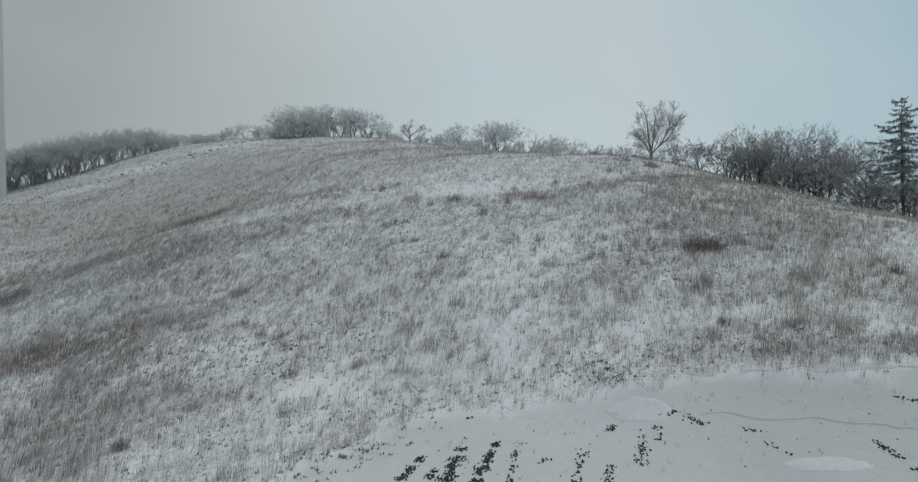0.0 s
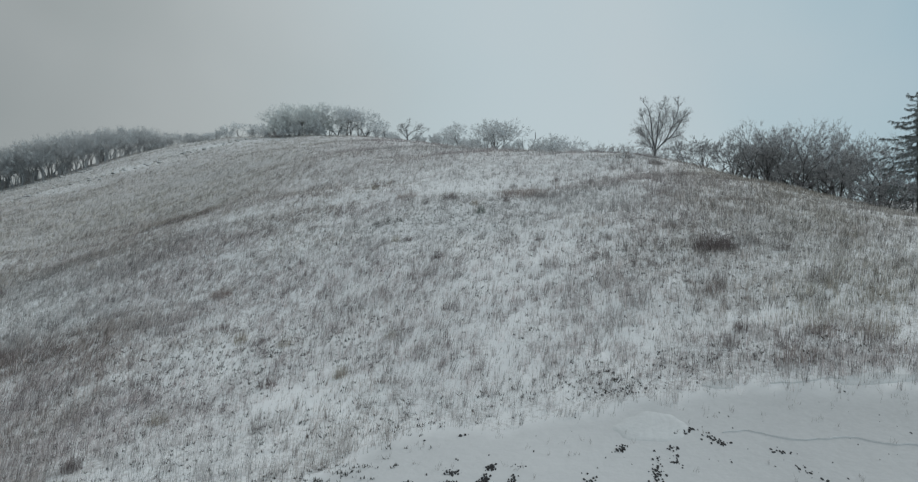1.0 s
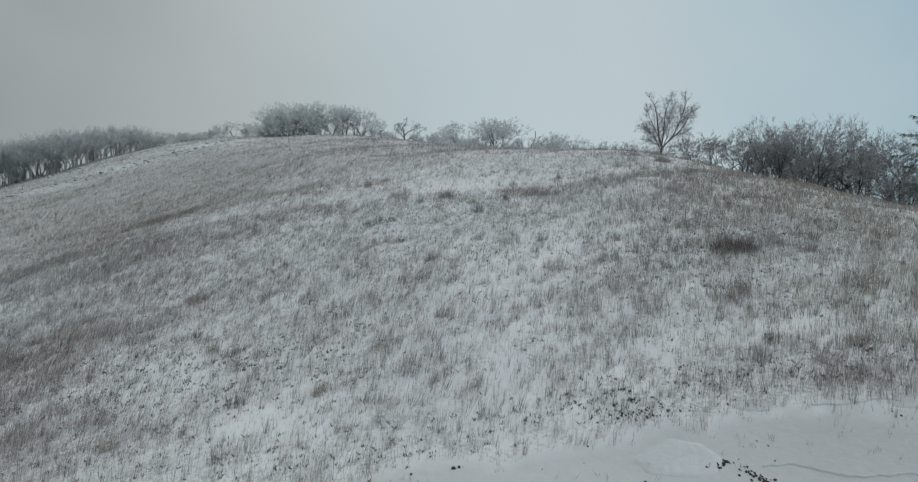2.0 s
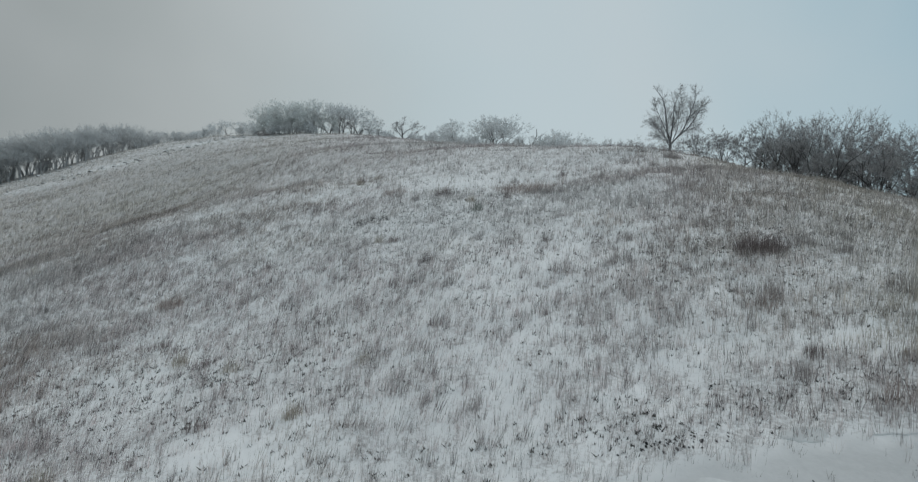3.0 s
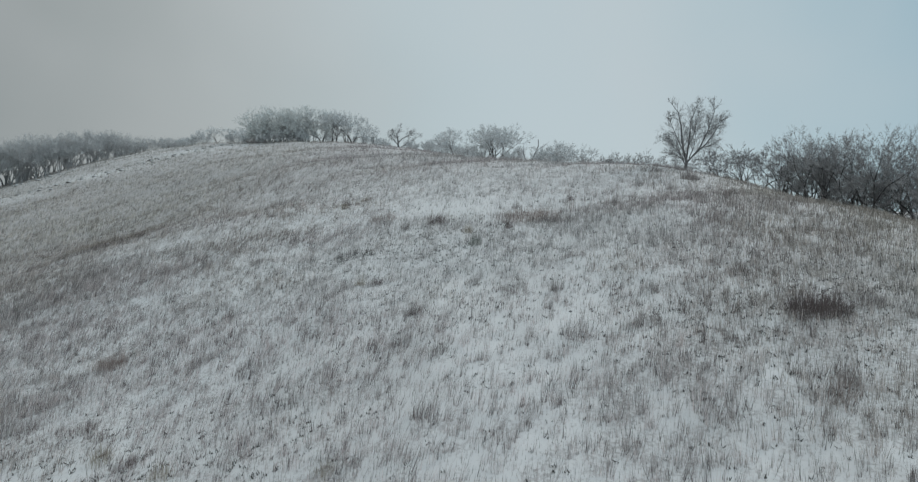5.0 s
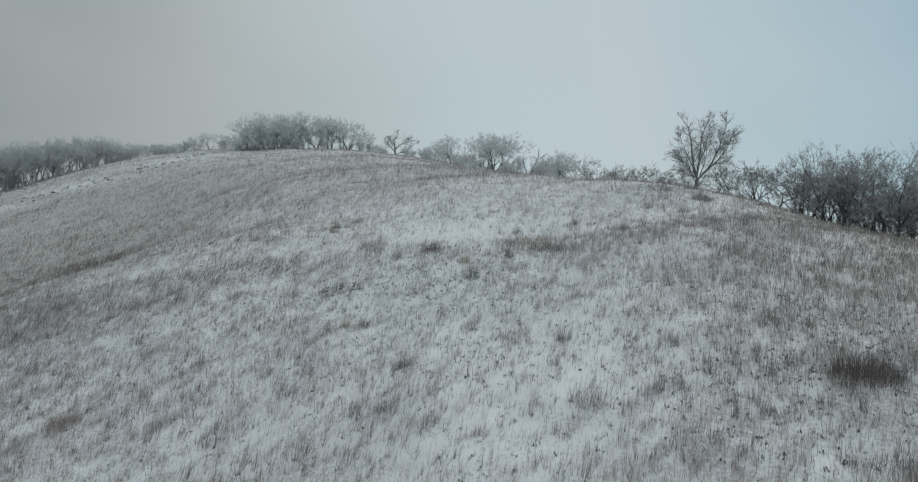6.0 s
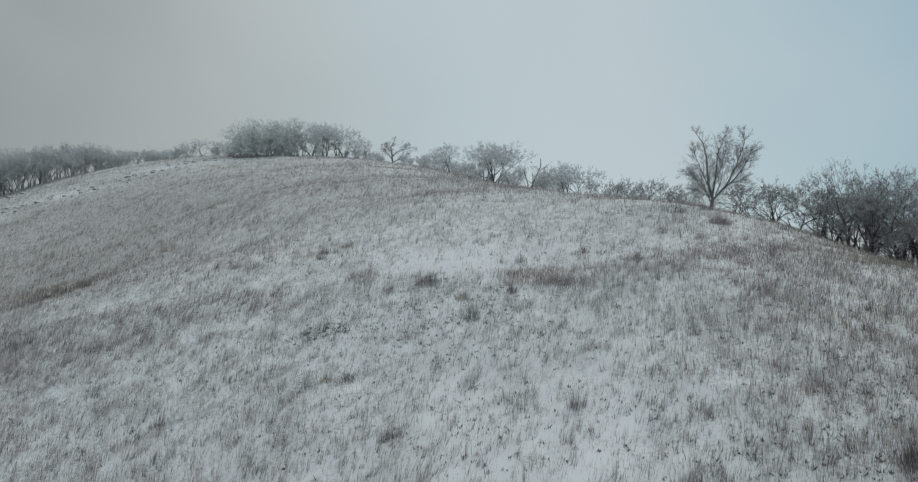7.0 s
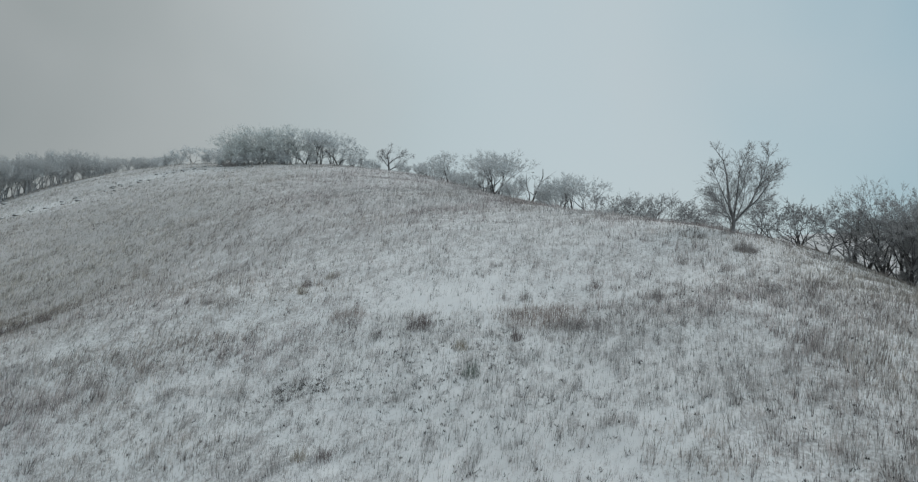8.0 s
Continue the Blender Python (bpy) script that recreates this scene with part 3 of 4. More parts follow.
# ---- the grove down the eastern side ----
GROVE = {"far": True, "levels": 6, "bark": 5, "angle": 22, "wob": 0.09, "rise": 0.01, "ratio": 0.79, "three": 0.5, "shoots": 7, "spray": 48, "twig": 0.19, "fine": 0.0085}
thick = [
    fan_tree(21, 6.0, [(-0.22, 0, 1.3, 0.09), (0.15, 0.1, 1.5, 0.10), (0.42, -0.1, 1.2, 0.07), (-0.5, 0.2, 1.0, 0.06)], GROVE, BARK, TWIG,
             "many-stemmed bare tree with frosted grey twigs", group="trees of the grove"),
    fan_tree(22, 6.1, [(0.05, 0, 1.7, 0.12), (0.5, 0.2, 1.2, 0.08), (-0.5, -0.1, 1.2, 0.07)], GROVE, BARK, TWIG,
             "bushy bare tree with dark trunks and frosted twigs", group="trees of the grove"),
    fan_tree(23, 5.8, [(-0.12, 0.1, 1.6, 0.10), (0.3, -0.2, 1.3, 0.09), (-0.65, 0, 0.9, 0.06), (0.75, 0.1, 0.9, 0.06)], GROVE, BARK, TWIG,
             "wide bare tree with spreading dark stems", group="trees of the grove"),
]
GROVE_SPOTS = [(27.4, 62.4, 0.84), (28.4, 63.5, 0.86), (28.0, 60.3, 0.86), (28.9, 59.3, 0.95), (30.2, 56.5, 1.05), (31.4, 58.2, 1.12), (32.4, 54.2, 1.15),
               (33.2, 55.4, 1.15), (34.8, 53.2, 1.0), (33.8, 58.6, 1.1), (27.9, 61.8, 0.9), (29.8, 58.0, 0.95), (36.8, 55.6, 1.2), (39.5, 53.5, 1.2), (30.4, 62.2, 0.95), (29.6, 60.6, 0.92), (31.8, 59.8, 1.0), (32.8, 61.0, 1.05), (35.4, 57.6, 1.15), (38.0, 58.0, 1.2), (34.2, 60.6, 1.1), (31.0, 64.5, 0.95)]
for k, (x, y, sc) in enumerate(GROVE_SPOTS):
    turn = (k * 73) % 360
    if k < 3:
        stand(thick[k], x, y, sc, turn)
    else:
        again(thick[k % 3], x, y, 1.06 * sc, turn)

LOW = {"far": True, "levels": 6, "bark": 5, "angle": 28, "wob": 0.13, "rise": 0.01, "ratio": 0.80, "three": 0.35, "shoots": 5, "spray": 42, "twig": 0.15, "fine": 0.009}
gnarled = [
    fan_tree(31, 2.6, [(0.6, 0.1, 0.9, 0.07), (-0.5, 0.2, 0.8, 0.06), (0.1, -0.4, 0.8, 0.05)], LOW, BARK, TWIG, "low gnarled bare tree with dark twisted limbs", group="gnarled trees"),
    fan_tree(32, 2.6, [(-0.8, 0, 1.0, 0.08), (0.35, -0.2, 0.8, 0.07)], LOW, BARK, TWIG, "low gnarled bare tree leaning downhill", group="gnarled trees"),
]
LOW_SPOTS = [(23.2, 66.3, 1.0), (24.4, 66.6, 1.15), (25.6, 65.3, 1.3), (21.6, 66.5, 0.8), (34.0, 50.6, 1.5), (36.6, 49.0, 1.8), (38.2, 51.4, 1.6), (35.3, 50.2, 1.2), (37.4, 52.2, 1.7), (35.6, 51.8, 1.5), (39.4, 50.4, 1.7)]
for k, (x, y, sc) in enumerate(LOW_SPOTS):
    if k < 2:
        stand(gnarled[k], x, y, sc, k * 50)
    else:
        again(gnarled[k % 2], x, y, sc, (k * 97) % 360)


# ---- the conifer ----
def bough_mesh(seed, length):
    """A drooping bough with side shoots and hanging sprays."""
    rng = random.Random(seed)
    w = Wood()
    pts = [Vector((length * t, 0.08 * math.sin(seed + 4 * t), -0.34 * math.sin(2.2 * t) + 0.10 * t * t)) for t in (0, 0.25, 0.5, 0.75, 1.0)]
    w.tube(pts, [0.032, 0.025, 0.018, 0.012, 0.006], 3)
    for k in range(40):
        t = rng.uniform(0.12, 1.0)
        i = min(int(t * 4), 3)
        p = pts[i].lerp(pts[i + 1], t * 4 - i)
        side = rng.choice((-1, 1))
        reach = (0.22 + 0.40 * (1 - t)) * rng.uniform(0.4, 1.15)
        q = p + Vector((reach * rng.uniform(0.3, 0.9), side * reach, rng.uniform(-0.14, 0.05)))
        w.spike(p, q, 0.012)
        for j in range(7):
            m = p.lerp(q, rng.uniform(0.05, 1.0))
            w.spike(m, m + Vector((rng.uniform(-0.06, 0.14), side * rng.uniform(-0.04, 0.10), rng.uniform(-0.30, 0.03))), 0.016, True)
    return w.mesh("bough", NEEDLE, smooth=False)


def conifer(x, y, tall):
    root = tagged(new("conifer"), "tall dark larch-like conifer with drooping frosted boughs", "tree")
    trunk = Wood()
    trunk.tube([Vector((0.02 * math.sin(k), 0.02 * math.cos(k), tall * k / 8 - 0.4 * (k == 0))) for k in range(9)], [0.15 * (1 - 0.95 * k / 8) for k in range(9)], 8)
    part("trunk", trunk.mesh("trunk", BARK), root)
    kinds = [bough_mesh(41 + k, 2.0) for k in range(4)]
    rng = random.Random(5)
    for k in range(88):
        t = 0.20 + 0.79 * (k / 87) ** 0.85 + rng.uniform(-0.012, 0.012)
        b = part("bough", kinds[k % 4], root)
        reach = (0.12 + 2.05 * max(0.02, 1 - t) ** 0.66) * rng.uniform(0.45, 1.15)
        b.matrix_basis = pose(0, 0, tall * min(t, 0.985), rng.uniform(-12, 12), rng.uniform(-14, 16) - 40 * max(0, t - 0.82) / 0.18, k * 137.5 + rng.uniform(-40, 40)) @ Matrix.Diagonal((reach, min(1, reach + 0.15), min(1, reach + 0.3), 1))
    stand(root, x, y)


conifer(36.2, 50.2, 10.9)

# ---- shrubs and trees along the crest ----
CREST = {"far": True, "levels": 6, "bark": 4, "angle": 26, "wob": 0.09, "rise": 0.01, "ratio": 0.82, "three": 0.45, "shoots": 6, "spray": 42, "twig": 0.28, "fine": 0.013}
crest = [
    fan_tree(51, 5.2, [(0.1, 0, 1.3, 0.11), (-0.45, 0.1, 1.1, 0.08), (0.6, 0, 0.9, 0.06)], CREST, BARK, RIMEHAZE, "bare tree with rimed crown on the hill crest", group="trees on the crest"),
    fan_tree(52, 5.2, [(0.35, 0, 1.3, 0.10), (0.0, 0.2, 1.4, 0.09), (-0.5, 0, 1.0, 0.06)], CREST, BARK, RIMEHAZE, "leaning bare tree with rimed twigs on the crest", group="trees on the crest"),
]
CREST_SPOTS = [(7.2, 106, 1.18), (5.4, 109, 1.12), (6.5, 105.6, 1.05), (3.4, 113, 0.92), (0.3, 120, 0.93), (-2.0, 124, 0.75), (6.3, 108, 0.9),
               (-17.1, 131.5, 0.9), (-19.5, 131, 1.05), (-22.4, 131, 1.2), (-25.0, 131, 1.22), (-21.0, 133, 1.1), (-23.7, 132.5, 1.1), (-15.9, 132.4, 0.7)]
for k, (x, y, sc) in enumerate(CREST_SPOTS):
    if k < 2:
        stand(crest[k], x, y, sc, k * 40)
    else:
        again(crest[k % 2], x, y, sc, (k * 113) % 360)

# main limbs of the small umbrella-shaped tree
SMALL_LIMBS = [[(0, -0.4), (0.02, 0.6), (-0.05, 1.4), (-0.12, 2.5), (-0.25, 3.4), (0.25, 4.1), (0.45, 5.0)],
         [(0.05, 0.4), (1.1, 1.0), (2.3, 1.6), (3.4, 2.3), (4.2, 3.1)],
         [(-0.02, 1.1), (-0.8, 1.9), (-1.3, 2.7), (-1.6, 3.5)],
         [(-0.05, 1.6), (0.8, 2.4), (1.8, 2.9), (2.9, 3.2)],
         [(1.1, 1.0), (2.2, 0.9), (3.2, 0.5)],
         [(-0.1, 2.4), (-0.9, 3.2), (-1.1, 4.0)],
         [(1.8, 2.9), (2.2, 3.5), (2.9, 3.8)]]
OPEN = {**LONE, "far": True, "kids": (0, 6, 5, 4), "twig": 0.22, "fine": 0.014}
forked_tree(-11.0, 137.0, SMALL_LIMBS, "small crooked tree with open dark limbs on the crest", 9, 0.27, OPEN, TWIG, 32, 0.98, 1.0)
stand(tree(62, 3.8, [(0.05, 0, 3.4, 0.09), (0.55, 0, 2.6, 0.06)], {"far": True, "levels": 2, "kids": (4, 3, 0, 0), "angle": 42, "wob": 0.20, "rise": 0.02, "bare": 0.15, "fine": 0.025, "twig": 0.5}, BARK, TWIG,
           "dead tree with a few broken bare limbs"), 10.8, 100.0, 1.35)
for k, (x, y, sc) in enumerate([(24.9, 64.4, 1.1), (26.7, 64.6, 1.2), (16.2, 86.0, 1.0), (17.8, 84.4, 1.15), (18.4, 83.4, 0.9), (19.3, 82.6, 1.1), (20.0, 82.2, 1.0), (21.6, 80.2, 1.1), (23.0, 79.0, 1.0), (24.2, 77.0, 0.9), (20.8, 81.2, 1.35), (22.2, 79.8, 1.4), (23.6, 78.0, 1.15), (24.8, 76.0, 0.9), (28.6, 61.2, 0.8), (29.6, 57.8, 0.8), (31.4, 56.0, 0.85), (33.4, 53.6, 0.85), (30.2, 59.4, 0.9), (32.4, 57.2, 0.9)]):
    again(gnarled[k % 2], x, y, sc, 30 + 80 * k)

BUSH = {"far": True, "levels": 3, "kids": (8, 7, 6, 0), "angle": 34, "wob": 0.12, "rise": 0.06, "bare": 0.1, "twig": 0.30, "fine": 0.013}
bush = [tree(71 + k, 2.1, [(0.75 * math.cos(a + k), 0.75 * math.sin(a + k), 1.9, 0.03) for a in (0, 0.9, 1.8, 2.7, 3.6, 4.5, 5.4)] + [(0.1, 0, 2.1, 0.04)], BUSH, RIMEHAZEBARK, RIMEHAZE,
             "low rounded frosted bush on the crest", "bush", "bush", "bushes on the crest") for k in range(2)]
BUSH_SPOTS = [(17.6, 84.6, 0.9), (20.3, 82.6, 0.9), (23.4, 78.8, 0.9), (13.7, 98, 1.9), (12.4, 99.5, 1.5), (9.2, 103, 1.5), (8.2, 104, 1.1),
              (-5.1, 131, 1.0), (-7.2, 133, 0.9), (-14.0, 138, 1.1), (-13.0, 137, 0.8), (-44.6, 139, 1.7), (-46.2, 139.5, 1.2), (-52.1, 141, 1.5), (-54.4, 141, 1.4), (-41.8, 136, 1.3), (-39.6, 129.5, 1.0), (-36.5, 128.6, 0.9), (-57.5, 143, 1.2),
              (-28.6, 129.6, 1.2), (-30.8, 129.8, 1.3), (-33.2, 129.6, 1.3), (-35.4, 129.8, 1.2), (-24.0, 131.6, 0.8), (-19.0, 131.8, 0.8), (-16.8, 131, 0.9), (6.2, 106.6, 0.8), (4.4, 111, 0.9), (1.6, 117, 0.9),
              (-3.4, 128, 1.3), (-4.4, 130, 1.15), (-0.8, 122, 1.3), (1.0, 118.5, 1.3), (2.8, 115, 1.2), (-8.6, 134.5, 1.1), (-15.2, 134, 1.0)]
for k, (x, y, sc) in enumerate(BUSH_SPOTS):
    if k < 2:
        stand(bush[k], x, y, sc)
    else:
        again(bush[k % 2], x, y, sc, (k * 67) % 360)
for x, y, sc, turn in ((-49.4, 141.0, 0.66, 200), (15.4, 95.2, 0.95, 70), (17.2, 95.2, 0.9, 160), (14.4, 96.4, 0.7, 20)):
    again(crest[0], x, y, sc, turn)

HEDGE = {"far": True, "levels": 6, "bark": 4, "angle": 22, "wob": 0.08, "rise": 0.02, "ratio": 0.82, "three": 0.4, "shoots": 4, "spray": 40, "twig": 0.30, "fine": 0.014}
hedge = [fan_tree(81 + k, 6.3, [(-0.35, 0, 1.1, 0.08), (0.1, 0.1, 1.3, 0.09), (0.5, 0, 1.1, 0.07), (-0.75, 0.1, 0.8, 0.06), (0.85, -0.1, 0.7, 0.05)], HEDGE, RIMEHAZEBARK, HEDGETWIG,
                  "dense rime-covered thicket tree on the hilltop", group="trees of the hilltop thicket") for k in range(2)]
for k, (x, y, sc) in enumerate([(-28.4, 131, 1.05), (-30.6, 132, 1.05), (-32.6, 131, 1.05), (-34.4, 130.5, 1.0), (-36.7, 131, 1.15), (-38.4, 131.5, 0.85), (-29.5, 130, 0.9), (-33.5, 133, 1.0), (-35.6, 132.5, 1.0), (-31.6, 130.2, 0.95), (-37.4, 130.4, 0.9), (-27.2, 131.5, 0.95)]):
    if k < 2:
        stand(hedge[k], x, y, sc)
    else:
        again(hedge[k % 2], x, y, sc, (k * 131) % 360)

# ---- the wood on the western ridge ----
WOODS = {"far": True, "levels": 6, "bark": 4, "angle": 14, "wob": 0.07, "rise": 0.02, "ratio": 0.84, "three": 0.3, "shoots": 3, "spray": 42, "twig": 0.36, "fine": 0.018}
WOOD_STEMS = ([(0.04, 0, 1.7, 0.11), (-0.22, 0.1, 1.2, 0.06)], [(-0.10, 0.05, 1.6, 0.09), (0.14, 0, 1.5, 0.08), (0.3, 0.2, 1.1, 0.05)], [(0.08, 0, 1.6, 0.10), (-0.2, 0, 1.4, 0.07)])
wood_tree = [fan_tree(91 + k, 8.3, st, WOODS, WOODBARK, WOODTWIG, "tall slim tree at the wood's edge, grey with rime and painted haze", group="trees of the wood")
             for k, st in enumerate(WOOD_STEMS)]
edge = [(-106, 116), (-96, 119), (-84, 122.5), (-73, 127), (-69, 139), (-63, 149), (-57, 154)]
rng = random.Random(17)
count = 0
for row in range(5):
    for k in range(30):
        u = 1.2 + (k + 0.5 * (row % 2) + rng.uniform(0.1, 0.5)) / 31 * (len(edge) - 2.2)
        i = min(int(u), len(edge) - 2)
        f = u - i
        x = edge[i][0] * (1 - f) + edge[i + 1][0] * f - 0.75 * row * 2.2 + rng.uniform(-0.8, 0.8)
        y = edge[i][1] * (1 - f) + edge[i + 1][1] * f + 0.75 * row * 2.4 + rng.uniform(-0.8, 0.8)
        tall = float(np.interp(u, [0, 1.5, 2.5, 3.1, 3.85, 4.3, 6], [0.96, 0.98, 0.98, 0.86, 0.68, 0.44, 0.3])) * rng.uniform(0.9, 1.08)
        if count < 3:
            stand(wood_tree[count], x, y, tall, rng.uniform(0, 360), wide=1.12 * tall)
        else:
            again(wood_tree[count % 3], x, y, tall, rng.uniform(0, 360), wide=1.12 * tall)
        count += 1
for k in range(24):
    u = rng.uniform(0, len(edge) - 1.01)
    i, f = int(u), u - int(u)
    deep = rng.uniform(9, 15)
    again(bush[k % 2], edge[i][0] * (1 - f) + edge[i + 1][0] * f - 0.6 * deep, edge[i][1] * (1 - f) + edge[i + 1][1] * f + 0.7 * deep, rng.uniform(1.0, 1.9), rng.uniform(0, 360))

# ---- the mast ----
def ring(bm, z, r, sides=48):
    return [bm.verts.new((r * math.cos(2 * math.pi * k / sides), r * math.sin(2 * math.pi * k / sides), z)) for k in range(sides)]


def lathe(name, profile, mat, parent, sides=48, label=""):
    bm = bmesh.new()
    rows = [ring(bm, z, r, sides) for r, z in profile]
    for a, b in zip(rows, rows[1:]):
        for k in range(sides):
            bm.faces.new((a[k], a[(k + 1) % sides], b[(k + 1) % sides], b[k])).smooth = True
    bm.faces.new(rows[-1])
    bm.faces.new(rows[0][::-1])
    for e in bm.edges:
        e.smooth = len([f for f in e.link_faces if len(f.verts) > 4]) == 0
    me = bpy.data.meshes.new(name)
    bm.to_mesh(me)
    bm.free()
    me.materials.append(mat)
    return part(name, me, parent, label)


mast = tagged(new("steel_mast"), "tall tapered pale grey steel tower standing on the slope", "tower")
lathe("foundation", [(3.0, -1.0), (3.0, 0.22), (2.9, 0.30)], CONCRETE, mast, label="snowy round concrete foot")
lathe("shaft", [(2.15, 0.3), (1.6, 57.94)], STEEL, mast)
lathe("flange", [(1.66, 57.94), (1.66, 58.1)], DARKSTEEL, mast)
stand(mast, -84.1, 110.0)


# ---- rocks along the old bank ----
def rock_mesh(seed):
    rng = random.Random(seed)
    bm = bmesh.new()
    bmesh.ops.create_icosphere(bm, subdivisions=2, radius=1)
    for v in bm.verts:
        k = 1 + 0.35 * (noise.noise(v.co * 1.3 + Vector((seed * 3.1, 0, 0))))
        v.co = Vector((v.co.x * 1.25 * k, v.co.y * 0.9 * k, max(v.co.z * 0.6 * k, -0.25)))
    me = bpy.data.meshes.new("stone")
    bm.to_mesh(me)
    bm.free()
    me.materials.append(ROCK)
    return me


def cap_mesh(seed):
    bm = bmesh.new()
    bmesh.ops.create_icosphere(bm, subdivisions=2, radius=1)
    for v in bm.verts:
        k = 1 + 0.35 * (noise.noise(v.co * 1.3 + Vector((seed * 3.1, 0, 0))))
        top = v.co.z > 0.15
        v.co = Vector((v.co.x * 1.22 * k, v.co.y * 0.88 * k, (v.co.z * 0.6 * k + 0.09) if top else 0.16 * k))
    me = bpy.data.meshes.new("snow_cap")
    bm.to_mesh(me)
    bm.free()
    me.materials.append(SNOW)
    me.polygons.foreach_set("use_smooth", np.ones(len(me.polygons), bool))
    return me


rock_kinds = [(rock_mesh(k), cap_mesh(k)) for k in range(4)]
rng = random.Random(23)
BANK = [(-70, 92), (-63, 100), (-56, 110), (-49, 119), (-42, 128)]
for k in range(96):
    if k < 66:
        u = rng.uniform(0, 4)
        i = min(int(u), 3)
        x = BANK[i][0] * (1 - u + i) + BANK[i + 1][0] * (u - i) + rng.gauss(0, 2.2)
        y = BANK[i][1] * (1 - u + i) + BANK[i + 1][1] * (u - i) + rng.gauss(0, 3.0)
    else:
        u = rng.uniform(0, 1)
        x, y = -92 + 24 * u + rng.gauss(0, 1.5), 115.5 + 9 * u * u + rng.gauss(0, 1.6)
    r = tagged(new("rock"), "dark rock with a cap of snow beside the bank", "rock", "rocks along the bank")
    body, cap = rock_kinds[k % 4]
    part("stone", body, r)
    part("snow_cap", cap, r)
    stand(r, x, y, rng.uniform(0.2, 0.42), rng.uniform(0, 360), wide=rng.uniform(0.14, 0.42))


# ---- shrubs and tufts on the slope ----
def tuft(name, label, category, x, y, wide, deep, high, count, mat, seed, group="", lean=0.1, fine=0.016):
    """A thicket of fine upright stems over an ellipse."""
    rng = np.random.default_rng(seed)
    a, r = rng.uniform(0, 2 * math.pi, count), np.sqrt(rng.uniform(0, 1, count))
    px, py = wide / 2 * r * np.cos(a), deep / 2 * r * np.sin(a)
    h = high * (1 - 0.68 * r ** 2) * rng.uniform(0.5, 1.15, count) * (0.6 + 0.8 * vnoise(px + x, py + y, 0.35, seed))
    lx, ly = lean + 0.35 * px / wide + rng.normal(0, 0.16, count), 0.3 * py / deep + rng.normal(0, 0.16, count)
    z0 = height(x, y)
    me = blades(name, px, py, h, np.full(count, fine) * rng.uniform(0.7, 1.4, count), (lx, ly), None, mat, 0.08, ground_z(px + x, py + y) - z0)
    ob = tagged(new(name, me), label, category, group)
    ob.matrix_basis = pose(x, y, z0)
    return ob


tuft("shrub", "dark russet leafless shrub standing in snowy grass", "shrub", 13.5, 34.1, 2.3, 1.5, 1.2, 950, REDTWIG, 1)
tuft("shrub", "small dark shrub beside the russet shrub", "shrub", 15.4, 34.3, 1.2, 0.8, 0.6, 260, GREYSTEM, 2)
tuft("tall_grass", "broad tan clump of tall dry grass", "grass", 5.3, 50.9, 4.2, 2.4, 0.85, 760, RUSSETGRASS, 3)
tuft("tall_grass", "dark edge of the tan grass clump", "grass", 6.3, 49.9, 2.0, 1.0, 0.75, 420, GREYSTEM, 4)
tuft("shrub", "small reddish tuft of stems in the snow", "shrub", -0.45, 50.6, 1.3, 0.9, 0.95, 240, REDTWIG, 5)
tuft("tall_grass", "thin russet grass clump on the bare snow", "grass", -4.1, 52.4, 1.9, 1.1, 0.85, 260, RUSSETGRASS, 16)
tuft("tall_grass", "grey-brown upright grass tussock", "grass", -14.0, 38.6, 1.4, 1.0, 0.85, 380, RUSSETGRASS, 6)
tuft("tall_grass", "small green-grey tuft in the snow", "grass", 1.77, 46.2, 0.7, 0.6, 0.7, 150, GREENSTEM, 7)
tuft("shrub", "wide russet shrub patch at the field edge", "shrub", -33.6, 45.4, 3.4, 3.0, 1.1, 900, REDTWIG, 8)
tuft("shrub", "low russet shrub patch in trampled grass", "shrub", -23.2, 33.2, 7.5, 4.6, 0.8, 1300, REDTWIG, 9)
tuft("tall_grass", "tall straw-coloured dry grass stand by the yard", "grass", 14.4, 26.4, 4.6, 1.8, 0.9, 230, STRAW, 10)
tuft("tall_grass", "tall russet grass at the yard edge", "grass", 16.6, 23.6, 2.6, 1.2, 0.8, 200, RUSSETGRASS, 12)
tuft("tall_grass", "thin russet grass stand at the yard edge", "grass", 12.0, 23.6, 2.0, 0.9, 0.85, 180, RUSSETGRASS, 13)
for k, (x, y, wide, mat, word) in enumerate(((12.9, 27.8, 1.6, GREYSTEM, "grey"), (15.8, 25.2, 1.8, STRAW, "straw-coloured"), (13.6, 25.0, 1.4, RUSSETGRASS, "russet"), (17.8, 27.6, 2.2, STRAW, "straw-coloured"),
                                             (10.2, 25.2, 1.2, GREYSTEM, "grey"), (16.6, 29.6, 2.0, GREYSTEM, "grey"), (11.4, 29.6, 1.2, RUSSETGRASS, "russet"))):
    tuft("tall_grass", word + " tall dry grass clump near the yard", "grass", x, y, wide, 0.6 * wide, 0.95, int(75 * wide), mat, 60 + k, "tall clumps near the yard")
tuft("shrub", "grey bush of fine stems near the brow", "shrub", 18.0, 57.5, 1.4, 1.0, 0.9, 500, GREYSTEM, 14)
